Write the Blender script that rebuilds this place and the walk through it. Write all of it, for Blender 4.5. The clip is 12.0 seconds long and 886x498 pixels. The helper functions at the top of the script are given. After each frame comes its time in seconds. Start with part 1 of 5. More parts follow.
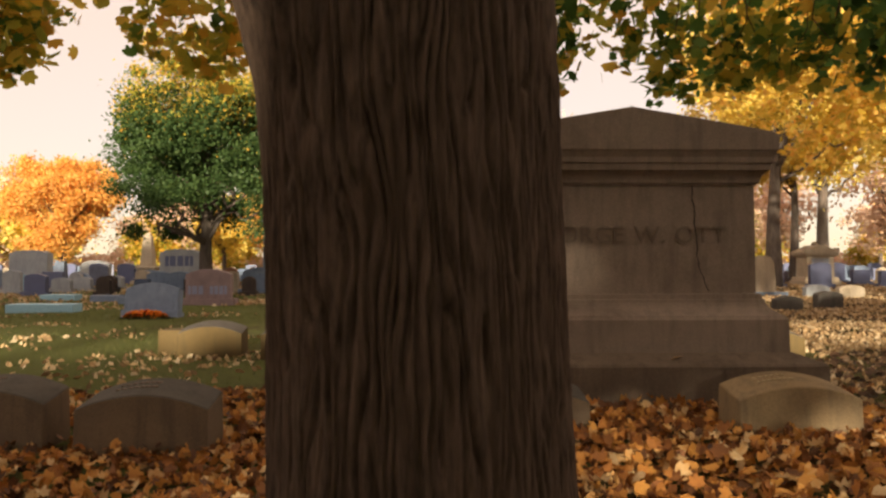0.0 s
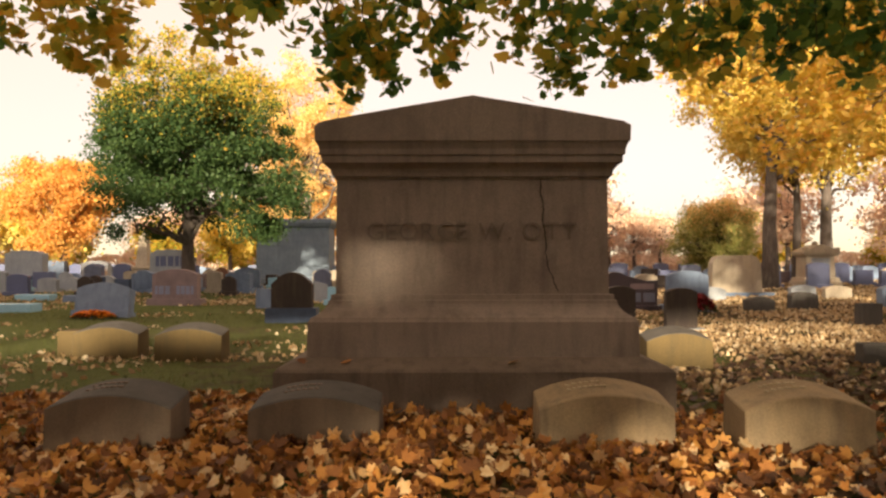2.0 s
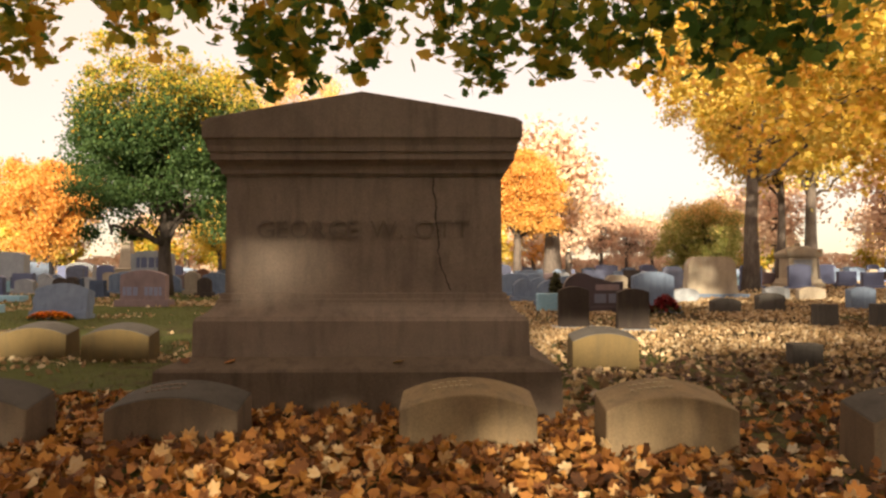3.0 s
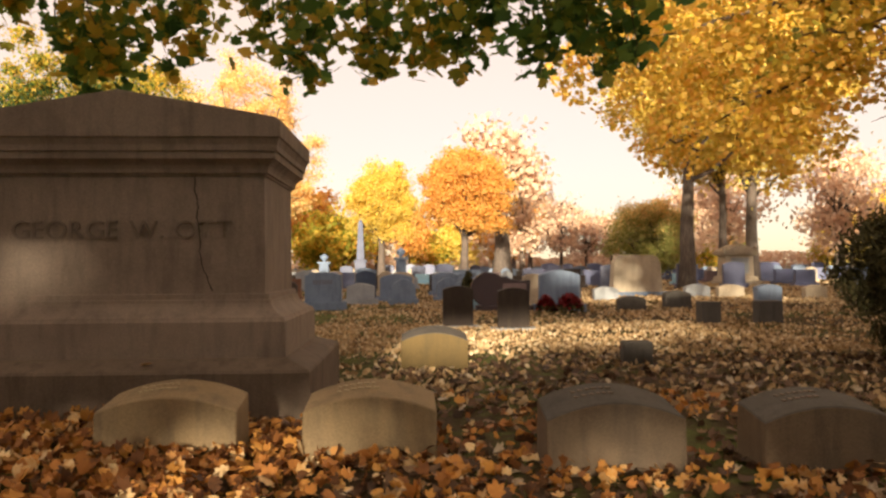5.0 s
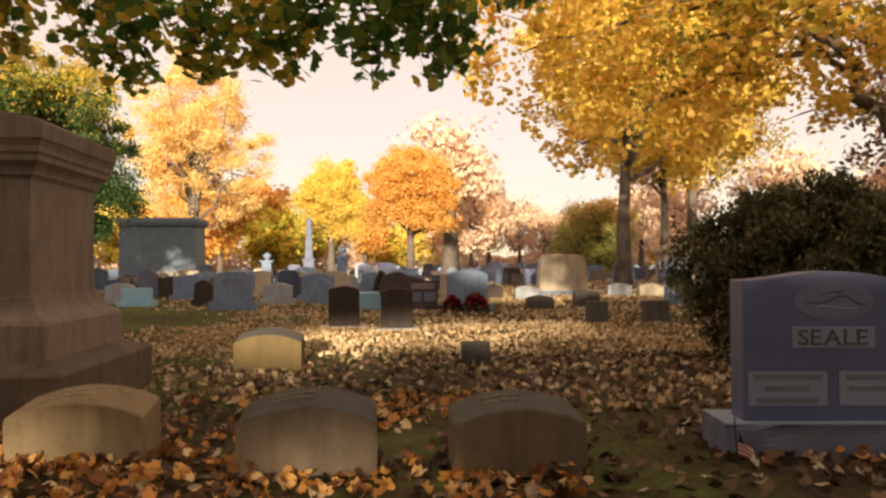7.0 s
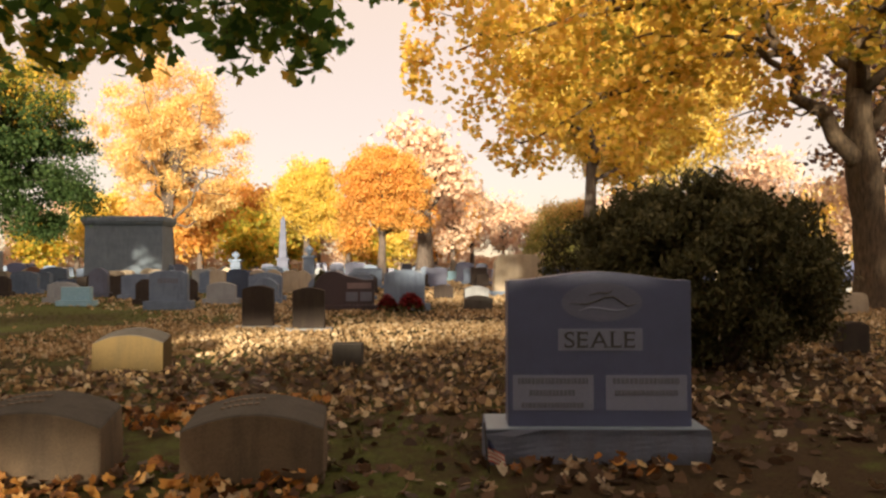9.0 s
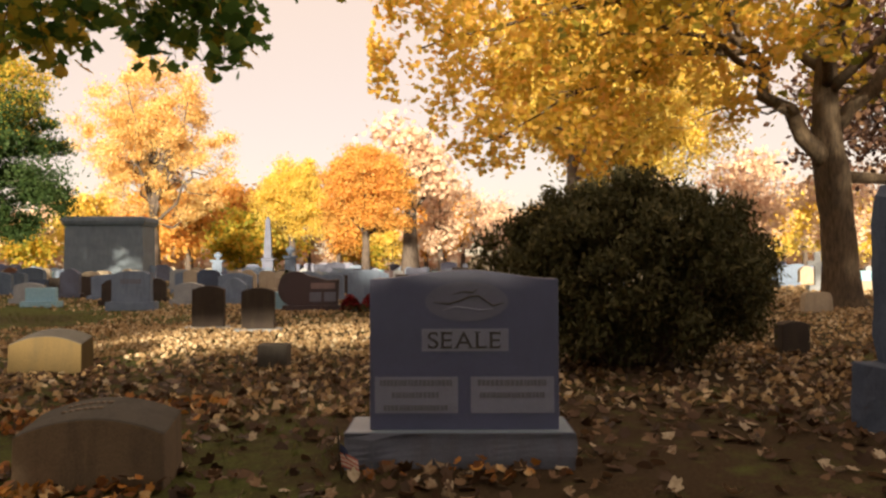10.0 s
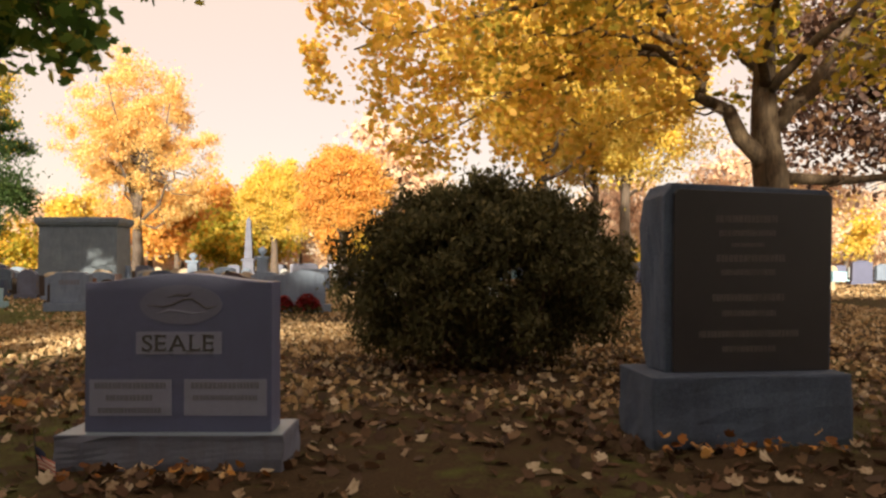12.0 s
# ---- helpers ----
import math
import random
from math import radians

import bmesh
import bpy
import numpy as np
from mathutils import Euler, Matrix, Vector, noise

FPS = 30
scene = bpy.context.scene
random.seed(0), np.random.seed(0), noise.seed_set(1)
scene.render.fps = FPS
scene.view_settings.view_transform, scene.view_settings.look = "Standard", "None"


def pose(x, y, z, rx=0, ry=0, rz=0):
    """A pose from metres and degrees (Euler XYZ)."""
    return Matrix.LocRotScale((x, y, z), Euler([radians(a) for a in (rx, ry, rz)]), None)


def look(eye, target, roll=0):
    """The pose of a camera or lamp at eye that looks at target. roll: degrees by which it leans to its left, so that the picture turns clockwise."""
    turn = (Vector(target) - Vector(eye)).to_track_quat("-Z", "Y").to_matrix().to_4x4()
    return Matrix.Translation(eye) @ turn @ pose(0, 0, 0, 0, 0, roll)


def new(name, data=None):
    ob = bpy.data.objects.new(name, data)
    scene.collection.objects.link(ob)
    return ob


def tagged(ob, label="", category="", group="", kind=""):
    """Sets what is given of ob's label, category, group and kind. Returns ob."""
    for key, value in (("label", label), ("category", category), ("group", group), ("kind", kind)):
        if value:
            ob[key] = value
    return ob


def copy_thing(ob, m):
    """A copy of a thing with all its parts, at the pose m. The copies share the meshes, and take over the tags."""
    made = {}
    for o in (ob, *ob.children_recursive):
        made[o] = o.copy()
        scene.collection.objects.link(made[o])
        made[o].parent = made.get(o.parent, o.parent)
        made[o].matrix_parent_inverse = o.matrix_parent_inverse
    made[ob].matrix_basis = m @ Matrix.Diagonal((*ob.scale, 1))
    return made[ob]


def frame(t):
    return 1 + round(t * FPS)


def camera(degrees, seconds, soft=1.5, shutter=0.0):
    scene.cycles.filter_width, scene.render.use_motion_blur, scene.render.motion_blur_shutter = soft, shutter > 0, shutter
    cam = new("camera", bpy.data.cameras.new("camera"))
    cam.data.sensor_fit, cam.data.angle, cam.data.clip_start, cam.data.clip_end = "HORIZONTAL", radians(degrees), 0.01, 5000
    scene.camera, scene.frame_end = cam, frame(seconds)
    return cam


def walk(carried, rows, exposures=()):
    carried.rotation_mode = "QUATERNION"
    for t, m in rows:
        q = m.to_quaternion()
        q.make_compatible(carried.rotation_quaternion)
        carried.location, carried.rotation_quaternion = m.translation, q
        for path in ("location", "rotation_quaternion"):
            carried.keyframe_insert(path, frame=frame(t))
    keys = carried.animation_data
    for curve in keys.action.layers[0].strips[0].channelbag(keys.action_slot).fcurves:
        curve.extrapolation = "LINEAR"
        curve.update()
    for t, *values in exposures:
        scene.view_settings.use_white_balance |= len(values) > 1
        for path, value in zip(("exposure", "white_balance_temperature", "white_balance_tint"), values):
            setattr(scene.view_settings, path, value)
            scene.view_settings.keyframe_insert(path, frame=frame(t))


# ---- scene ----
cam = camera(63.38, 12.0, soft=2.5, shutter=0.15)
ROWS = [
    (0.0, -0.0956, -0.0634, 1.1488, -1.501, 1.180, 0.072),
    (0.5, 0.2645, 0.0416, 1.1555, -1.270, 1.046, -0.032),
    (1.0, 0.6325, 0.0968, 1.1543, -0.284, 1.077, 0.025),
    (1.5, 0.9933, 0.1546, 1.1358, 0.008, 1.211, 0.049),
    (2.0, 1.3416, 0.2298, 1.1320, 0.048, 1.212, 0.086),
    (2.5, 1.7506, 0.2728, 1.1199, 0.359, 1.302, 0.003),
    (3.0, 2.1490, 0.3024, 1.1051, -0.089, 1.366, 0.078),
    (5.0, 3.7193, 0.3088, 1.1045, -2.252, 1.302, 0.354),
    (5.5, 4.1061, 0.2729, 1.1093, -2.636, 1.286, 0.374),
    (6.0, 4.4552, 0.2298, 1.1088, -3.606, 1.262, 0.255),
    (6.5, 4.8059, 0.2066, 1.1277, -4.549, 1.142, 0.257),
    (7.0, 5.1953, 0.2124, 1.1352, -4.660, 1.128, 0.319),
    (9.0, 6.5672, 0.2428, 1.1262, -5.161, 1.114, 0.123),
    (9.5, 6.9223, 0.2699, 1.1159, -5.453, 1.138, 0.158),
    (10.0, 7.3324, 0.3043, 1.1119, -5.450, 1.136, 0.235),
    (10.5, 7.7336, 0.3119, 1.1049, -5.237, 1.186, 0.196),
    (11.0, 8.1299, 0.3061, 1.0891, -5.520, 1.268, 0.062),
    (11.5, 8.5054, 0.2400, 1.1049, -5.272, 1.228, 0.134),
    (12.0, 8.9297, 0.1347, 1.1231, -5.199, 1.161, 0.210),
]
walk(cam, [(t, pose(x, y, z, 90 + pitch, roll, yaw)) for t, x, y, z, yaw, pitch, roll in ROWS], [(0.0, 1.18), (1.0, 1.37), (3.0, 1.37), (5.0, 1.25), (6.0, 1.21), (9.0, 1.12), (12.0, 1.16)])

# ---- world and sun ----
SUN_WAY = Vector((0.090, 0.994, -0.162)).normalized()      # the way the low sun's light travels
world = bpy.data.worlds.new("world")
scene.world = world
world.use_nodes = True
wn, wl = world.node_tree.nodes, world.node_tree.links
wn.clear()
sky = wn.new("ShaderNodeTexSky")
sky.sky_type = "NISHITA"
sky.sun_disc = False
sky.sun_elevation = math.asin(-SUN_WAY.z)
sky.sun_rotation = math.atan2(-SUN_WAY.x, -SUN_WAY.y)
sky.dust_density, sky.air_density, sky.ozone_density = 0.3, 1.0, 5.0
haze = wn.new("ShaderNodeMix")                           # evening haze over the sky's blue
haze.data_type = "RGBA"
haze.inputs["Factor"].default_value = 0.69
haze.inputs["B"].default_value = (11.1, 7.8, 4.7, 1)
back = wn.new("ShaderNodeBackground")
back.inputs["Strength"].default_value = 0.056
wout = wn.new("ShaderNodeOutputWorld")
clear = wn.new("ShaderNodeMix")
clear.data_type, clear.blend_type = "RGBA", "MULTIPLY"
clear.inputs["Factor"].default_value = 1.0
clear.inputs["B"].default_value = (1.85, 1.85, 1.85, 1)
wl.new(sky.outputs["Color"], clear.inputs["A"])
wl.new(clear.outputs["Result"], haze.inputs["A"])
wl.new(haze.outputs["Result"], back.inputs["Color"])
wl.new(back.outputs["Background"], wout.inputs["Surface"])

sun = new("sun", bpy.data.lights.new("sun", "SUN"))
sun.data.energy, sun.data.angle, sun.data.color = 5.0, radians(1.1), (1.0, 0.84, 0.58)
sun.matrix_world = look((0, 0, 30), Vector((0, 0, 30)) + SUN_WAY)


# ---- materials ----
def nodes_of(name):
    m = bpy.data.materials.new(name)
    m.use_nodes = True
    nt = m.node_tree
    return m, nt.nodes, nt.links, nt.nodes["Principled BSDF"]


def ramp_of(nodes, stops, ease="LINEAR"):
    r = nodes.new("ShaderNodeValToRGB")
    r.color_ramp.interpolation = ease
    e = r.color_ramp.elements
    while len(e) < len(stops):
        e.new(0.5)
    for el, (p, c) in zip(e, stops):
        el.position, el.color = p, (*c, 1)
    return r


def noise_of(nodes, links, pos, scale, detail=6, rough=0.6, stretch=None):
    n = nodes.new("ShaderNodeTexNoise")
    n.inputs["Scale"].default_value, n.inputs["Detail"].default_value, n.inputs["Roughness"].default_value = scale, detail, rough
    if stretch:
        mp = nodes.new("ShaderNodeMapping")
        mp.inputs["Scale"].default_value = stretch
        links.new(pos, mp.inputs["Vector"])
        links.new(mp.outputs["Vector"], n.inputs["Vector"])
    else:
        links.new(pos, n.inputs["Vector"])
    return n


def stone_mat(name, light, dark, stain, rough=0.85, bump=0.25, speck=None, streak=0.5, spec=0.3):
    """Weathered stone: broad stains, run-down streaks, fine grain."""
    m, n, l, b = nodes_of(name)
    pos = n.new("ShaderNodeNewGeometry").outputs["Position"]
    big = noise_of(n, l, pos, 1.7, 5, 0.65)
    runs = noise_of(n, l, pos, 3.0, 5, 0.6, (3.2, 3.2, 0.5))
    fine = noise_of(n, l, pos, 90 if speck is None else speck, 3, 0.7)
    r1 = ramp_of(n, [(0.32, dark), (0.62, light)])
    l.new(big.outputs["Fac"], r1.inputs["Fac"])
    mx = n.new("ShaderNodeMix")
    mx.data_type = "RGBA"
    r2 = ramp_of(n, [(0.48, (0, 0, 0)), (0.72, (streak,) * 3)])
    l.new(runs.outputs["Fac"], r2.inputs["Fac"])
    l.new(r2.outputs["Color"], mx.inputs["Factor"])
    l.new(r1.outputs["Color"], mx.inputs["A"])
    mx.inputs["B"].default_value = (*stain, 1)
    m2 = n.new("ShaderNodeMix")
    m2.data_type, m2.blend_type = "RGBA", "MULTIPLY"
    m2.inputs["Factor"].default_value = 1.0
    r3 = ramp_of(n, [(0.3, (0.78, 0.78, 0.78)), (0.7, (1.14, 1.14, 1.14))])
    l.new(fine.outputs["Fac"], r3.inputs["Fac"])
    l.new(mx.outputs["Result"], m2.inputs["A"])
    l.new(r3.outputs["Color"], m2.inputs["B"])
    l.new(m2.outputs["Result"], b.inputs["Base Color"])
    b.inputs["Roughness"].default_value = rough
    b.inputs["Specular IOR Level"].default_value = spec
    bp = n.new("ShaderNodeBump")
    bp.inputs["Strength"].default_value, bp.inputs["Distance"].default_value = bump, 0.01
    mixh = noise_of(n, l, pos, 28, 8, 0.7)
    l.new(mixh.outputs["Fac"], bp.inputs["Height"])
    l.new(bp.outputs["Normal"], b.inputs["Normal"])
    return m


def leaf_mat(name, stops, through_light=0.45, rough=0.55):
    """Leaves: each its own colour, some light comes through."""
    m, n, l, b = nodes_of(name)
    geo = n.new("ShaderNodeNewGeometry")
    r = ramp_of(n, stops)
    vein = noise_of(n, l, geo.outputs["Position"], 40, 3, 0.6)
    hue = n.new("ShaderNodeMath")
    hue.operation = "MULTIPLY_ADD"
    l.new(vein.outputs["Fac"], hue.inputs[0])
    hue.inputs[1].default_value = 0.3
    l.new(geo.outputs["Random Per Island"], hue.inputs[2])
    sub = n.new("ShaderNodeMath")
    sub.operation = "SUBTRACT"
    l.new(hue.outputs["Value"], sub.inputs[0])
    sub.inputs[1].default_value = 0.15
    l.new(sub.outputs["Value"], r.inputs["Fac"])
    l.new(r.outputs["Color"], b.inputs["Base Color"])
    b.inputs["Roughness"].default_value = rough
    b.inputs["Specular IOR Level"].default_value = 0.25
    tr = n.new("ShaderNodeBsdfTranslucent")
    l.new(r.outputs["Color"], tr.inputs["Color"])
    mx = n.new("ShaderNodeMixShader")
    mx.inputs["Fac"].default_value = through_light
    l.new(b.outputs["BSDF"], mx.inputs[1])
    l.new(tr.outputs["BSDF"], mx.inputs[2])
    l.new(mx.outputs["Shader"], n["Material Output"].inputs["Surface"])
    return m


def bark_mat(name, ridge, furrow, moss=None, strength=0.9, scale=1.0):
    m, n, l, b = nodes_of(name)
    pos = n.new("ShaderNodeNewGeometry").outputs["Position"]
    grain = noise_of(n, l, pos, 34 * scale, 8, 0.68, (1, 1, 0.16))
    patch = noise_of(n, l, pos, 2.2 * scale, 4, 0.6)
    r = ramp_of(n, [(0.33, furrow), (0.62, ridge), (0.8, tuple(c * 1.35 for c in ridge))])
    l.new(grain.outputs["Fac"], r.inputs["Fac"])
    mx = n.new("ShaderNodeMix")
    mx.data_type = "RGBA"
    rp = ramp_of(n, [(0.5, (0, 0, 0)), (0.75, (0.55,) * 3)])
    l.new(patch.outputs["Fac"], rp.inputs["Fac"])
    l.new(rp.outputs["Color"], mx.inputs["Factor"])
    l.new(r.outputs["Color"], mx.inputs["A"])
    mx.inputs["B"].default_value = (*(moss or tuple(c * 0.6 for c in ridge)), 1)
    l.new(mx.outputs["Result"], b.inputs["Base Color"])
    b.inputs["Roughness"].default_value = 0.95
    b.inputs["Specular IOR Level"].default_value = 0.15
    bp = n.new("ShaderNodeBump")
    bp.inputs["Strength"].default_value, bp.inputs["Distance"].default_value = strength, 0.02
    l.new(grain.outputs["Fac"], bp.inputs["Height"])
    l.new(bp.outputs["Normal"], b.inputs["Normal"])
    return m


def plain_mat(name, a, c, rough=0.7, scale=20.0, metal=0.0):
    m, n, l, b = nodes_of(name)
    pos = n.new("ShaderNodeNewGeometry").outputs["Position"]
    ns = noise_of(n, l, pos, scale, 5, 0.6)
    r = ramp_of(n, [(0.3, a), (0.7, c)])
    l.new(ns.outputs["Fac"], r.inputs["Fac"])
    l.new(r.outputs["Color"], b.inputs["Base Color"])
    b.inputs["Roughness"].default_value, b.inputs["Metallic"].default_value = rough, metal
    return m


def ground_mat():
    """Thin autumn turf: soil, grass and small leaf bits."""
    m, n, l, b = nodes_of("turf")
    pos = n.new("ShaderNodeNewGeometry").outputs["Position"]
    big = noise_of(n, l, pos, 0.35, 5, 0.6)
    mid = noise_of(n, l, pos, 5.0, 6, 0.7)
    fine = noise_of(n, l, pos, 60, 5, 0.75)
    soil = ramp_of(n, [(0.3, (0.035, 0.023, 0.014)), (0.6, (0.085, 0.058, 0.035)), (0.8, (0.16, 0.115, 0.068))])
    grass = ramp_of(n, [(0.3, (0.05, 0.062, 0.018)), (0.6, (0.12, 0.135, 0.042)), (0.8, (0.23, 0.215, 0.085))])
    for r in (soil, grass):
        l.new(fine.outputs["Fac"], r.inputs["Fac"])
    add = n.new("ShaderNodeMath")
    add.operation = "ADD"
    l.new(big.outputs["Fac"], add.inputs[0])
    l.new(mid.outputs["Fac"], add.inputs[1])
    pick = ramp_of(n, [(0.46, (0, 0, 0)), (0.58, (1, 1, 1))])
    half = n.new("ShaderNodeMath")
    half.operation = "MULTIPLY"
    half.inputs[1].default_value = 0.5
    sep = n.new("ShaderNodeSeparateXYZ")                 # more lawn on the open side, more bare soil under the trees
    l.new(pos, sep.inputs["Vector"])
    lawn = n.new("ShaderNodeMapRange")
    lawn.inputs["From Min"].default_value, lawn.inputs["From Max"].default_value = 9.0, -6.0
    lawn.inputs["To Min"].default_value, lawn.inputs["To Max"].default_value = -0.10, 0.22
    l.new(sep.outputs["X"], lawn.inputs["Value"])
    tip = n.new("ShaderNodeMath")
    tip.operation = "ADD"
    l.new(add.outputs["Value"], tip.inputs[0])
    l.new(lawn.outputs["Result"], tip.inputs[1])
    l.new(tip.outputs["Value"], half.inputs[0])
    l.new(half.outputs["Value"], pick.inputs["Fac"])
    mx = n.new("ShaderNodeMix")
    mx.data_type = "RGBA"
    l.new(pick.outputs["Color"], mx.inputs["Factor"])
    l.new(soil.outputs["Color"], mx.inputs["A"])
    l.new(grass.outputs["Color"], mx.inputs["B"])
    l.new(mx.outputs["Result"], b.inputs["Base Color"])
    b.inputs["Roughness"].default_value = 0.95
    b.inputs["Specular IOR Level"].default_value = 0.1
    bp = n.new("ShaderNodeBump")
    bp.inputs["Strength"].default_value, bp.inputs["Distance"].default_value = 0.8, 0.03
    l.new(fine.outputs["Fac"], bp.inputs["Height"])
    l.new(bp.outputs["Normal"], b.inputs["Normal"])
    return m


TURF = ground_mat()
SANDSTONE = stone_mat("brown_sandstone", (0.275, 0.213, 0.176), (0.205, 0.158, 0.131), (0.118, 0.090, 0.077), streak=0.6)
DARK_SANDSTONE = stone_mat("darker_brown_sandstone", (0.165, 0.122, 0.094), (0.115, 0.085, 0.066), (0.065, 0.049, 0.040), streak=0.7)
# stone colour darkened to carry the letters' soft shadow
LETTER = stone_mat("shaded_letter_stone", (0.20, 0.155, 0.125), (0.15, 0.118, 0.096), (0.10, 0.078, 0.065))
CRACK = plain_mat("dark_crack", (0.02, 0.015, 0.012), (0.05, 0.04, 0.03), 0.95)
# sunlit markers take this tan; the copy below is weathered and darkened for shade
MARKER = stone_mat("tan_limestone", (0.285, 0.205, 0.120), (0.20, 0.145, 0.088), (0.105, 0.080, 0.060), streak=0.6)
SHADED_MARKER = stone_mat("weathered_shaded_limestone", (0.185, 0.132, 0.090), (0.130, 0.096, 0.070), (0.072, 0.057, 0.048), streak=0.7)
PALE_LETTER = stone_mat("pale_letters", (0.42, 0.34, 0.22), (0.32, 0.26, 0.17), (0.22, 0.18, 0.12))
YELLOW_STONE = stone_mat("ochre_limestone", (0.125, 0.085, 0.034), (0.095, 0.066, 0.029), (0.060, 0.046, 0.028), streak=0.5)
GREY_GRANITE = stone_mat("grey_granite", (0.106, 0.122, 0.236), (0.090, 0.104, 0.200), (0.077, 0.087, 0.166), 0.42, 0.05, 260, 0.2, 0.5)
GRANITE_ROUGH = stone_mat("rough_granite", (0.15, 0.168, 0.25), (0.108, 0.12, 0.18), (0.10, 0.088, 0.10), 0.8, 0.5, 160, 0.4)
PLATE = stone_mat("frosted_granite", (0.235, 0.255, 0.38), (0.205, 0.222, 0.33), (0.178, 0.192, 0.28), 0.7, 0.1, 240, 0.2)
FROST_DARK = stone_mat("frosted_letters", (0.165, 0.17, 0.23), (0.14, 0.146, 0.195), (0.12, 0.125, 0.165), 0.7, 0.1, 240, 0.2)
INK = plain_mat("cut_letter_dark", (0.045, 0.045, 0.055), (0.07, 0.07, 0.08), 0.7)
DARK_GRANITE = stone_mat("dark_polished_granite", (0.034, 0.032, 0.040), (0.026, 0.025, 0.032), (0.04, 0.034, 0.038), 0.35, 0.03, 300, 0.3, 0.5)
DARK_ROUGH = stone_mat("dark_rock_pitch", (0.080, 0.110, 0.185), (0.050, 0.066, 0.112), (0.042, 0.047, 0.070), 0.75, 0.8, 60, 0.3)
DARK_LETTER = stone_mat("dark_stone_letters", (0.105, 0.095, 0.10), (0.085, 0.078, 0.084), (0.055, 0.05, 0.055), 0.8)
CHARCOAL = stone_mat("charcoal_stone", (0.055, 0.040, 0.036), (0.035, 0.027, 0.025), (0.09, 0.07, 0.05), 0.8, 0.3)
BLUE_GREY = stone_mat("blue_grey_stone", (0.20, 0.26, 0.38), (0.14, 0.185, 0.28), (0.10, 0.12, 0.18), 0.7)
PALE = stone_mat("pale_marble", (0.36, 0.38, 0.42), (0.28, 0.30, 0.34), (0.20, 0.21, 0.24), 0.75)
CREAM = stone_mat("cream_marble", (0.48, 0.40, 0.31), (0.38, 0.32, 0.25), (0.25, 0.21, 0.17), 0.8)
PURPLE = stone_mat("mauve_granite", (0.26, 0.19, 0.20), (0.19, 0.14, 0.15), (0.13, 0.10, 0.105), 0.6)
BRICK_RED = stone_mat("red_brown_stone", (0.22, 0.11, 0.07), (0.16, 0.08, 0.055), (0.1, 0.06, 0.05), 0.85)
CYAN_PALE = plain_mat("bluish_white_stone", (0.22, 0.42, 0.58), (0.34, 0.55, 0.70), 0.6)
BARK = bark_mat("furrowed_bark", (0.134, 0.091, 0.072), (0.040, 0.028, 0.023), (0.098, 0.066, 0.051), 0.7, 1.5)
MAUSOLEUM = stone_mat("cool_grey_granite", (0.19, 0.24, 0.31), (0.14, 0.18, 0.24), (0.11, 0.13, 0.17), 0.7)
OVAL = stone_mat("frosted_oval", (0.16, 0.172, 0.27), (0.138, 0.148, 0.23), (0.12, 0.128, 0.195), 0.7, 0.1, 240, 0.2)
# dark grey stone blocks; also paints the shade on low marker tops
GREY_STONE_TOP_SHADE = stone_mat("grey_stone_and_top_shade", (0.095, 0.085, 0.078), (0.065, 0.058, 0.054), (0.04, 0.036, 0.034), streak=0.6)
# pale blue stands for the sky's reflection, put into the colour
SKY_TINTED_GRANITE = stone_mat("sky_tinted_granite_top", (0.24, 0.31, 0.42), (0.20, 0.26, 0.35), (0.17, 0.21, 0.28), 0.45, 0.02, 260, 0.2, 0.4)
BARK_FAR = bark_mat("grey_bark", (0.16, 0.13, 0.115), (0.07, 0.055, 0.05), None, 0.7, 0.5)
BARK_BIG = bark_mat("maple_bark", (0.15, 0.11, 0.075), (0.045, 0.034, 0.028), (0.05, 0.04, 0.035), 0.8, 0.6)
GREEN_LEAF = leaf_mat("green_maple_leaf", [(0.0, (0.06, 0.13, 0.04)), (0.5, (0.13, 0.24, 0.06)), (0.85, (0.26, 0.34, 0.07)), (1.0, (0.52, 0.46, 0.09))], 0.6)
OLIVE_LEAF = leaf_mat("turning_maple_leaf", [(0.0, (0.22, 0.26, 0.04)), (0.35, (0.50, 0.45, 0.07)), (0.75, (0.80, 0.57, 0.10)), (1.0, (0.76, 0.42, 0.07))], 0.6)
# haze before the far trees is put into these paled yellows and oranges
YELLOW_LEAF = leaf_mat("golden_leaf", [(0.0, (0.66, 0.50, 0.09)), (0.4, (0.86, 0.68, 0.15)), (0.8, (0.93, 0.78, 0.27)), (1.0, (0.88, 0.60, 0.16))], 0.55)
ORANGE_LEAF = leaf_mat("orange_leaf", [(0.0, (0.66, 0.36, 0.08)), (0.45, (0.83, 0.47, 0.12)), (0.8, (0.89, 0.57, 0.20)), (1.0, (0.80, 0.42, 0.13))], 0.5)
HAZED_ORANGE_LEAF = leaf_mat("hazed_orange_leaf", [(0.0, (0.76, 0.48, 0.18)), (0.5, (0.90, 0.66, 0.28)), (1.0, (0.93, 0.76, 0.44))], 0.5)
# shade and sun are put into two leaf colours of one maple
SHADED_AMBER_LEAF = leaf_mat("shaded_amber_leaf", [(0.0, (0.16, 0.17, 0.03)), (0.35, (0.38, 0.31, 0.045)), (0.75, (0.62, 0.44, 0.07)), (1.0, (0.68, 0.40, 0.08))], 0.6)
SUNLIT_GOLD_LEAF = leaf_mat("sunlit_golden_leaf", [(0.0, (0.42, 0.33, 0.055)), (0.35, (0.78, 0.53, 0.08)), (0.75, (0.90, 0.63, 0.16)), (1.0, (0.90, 0.54, 0.15))], 0.6)
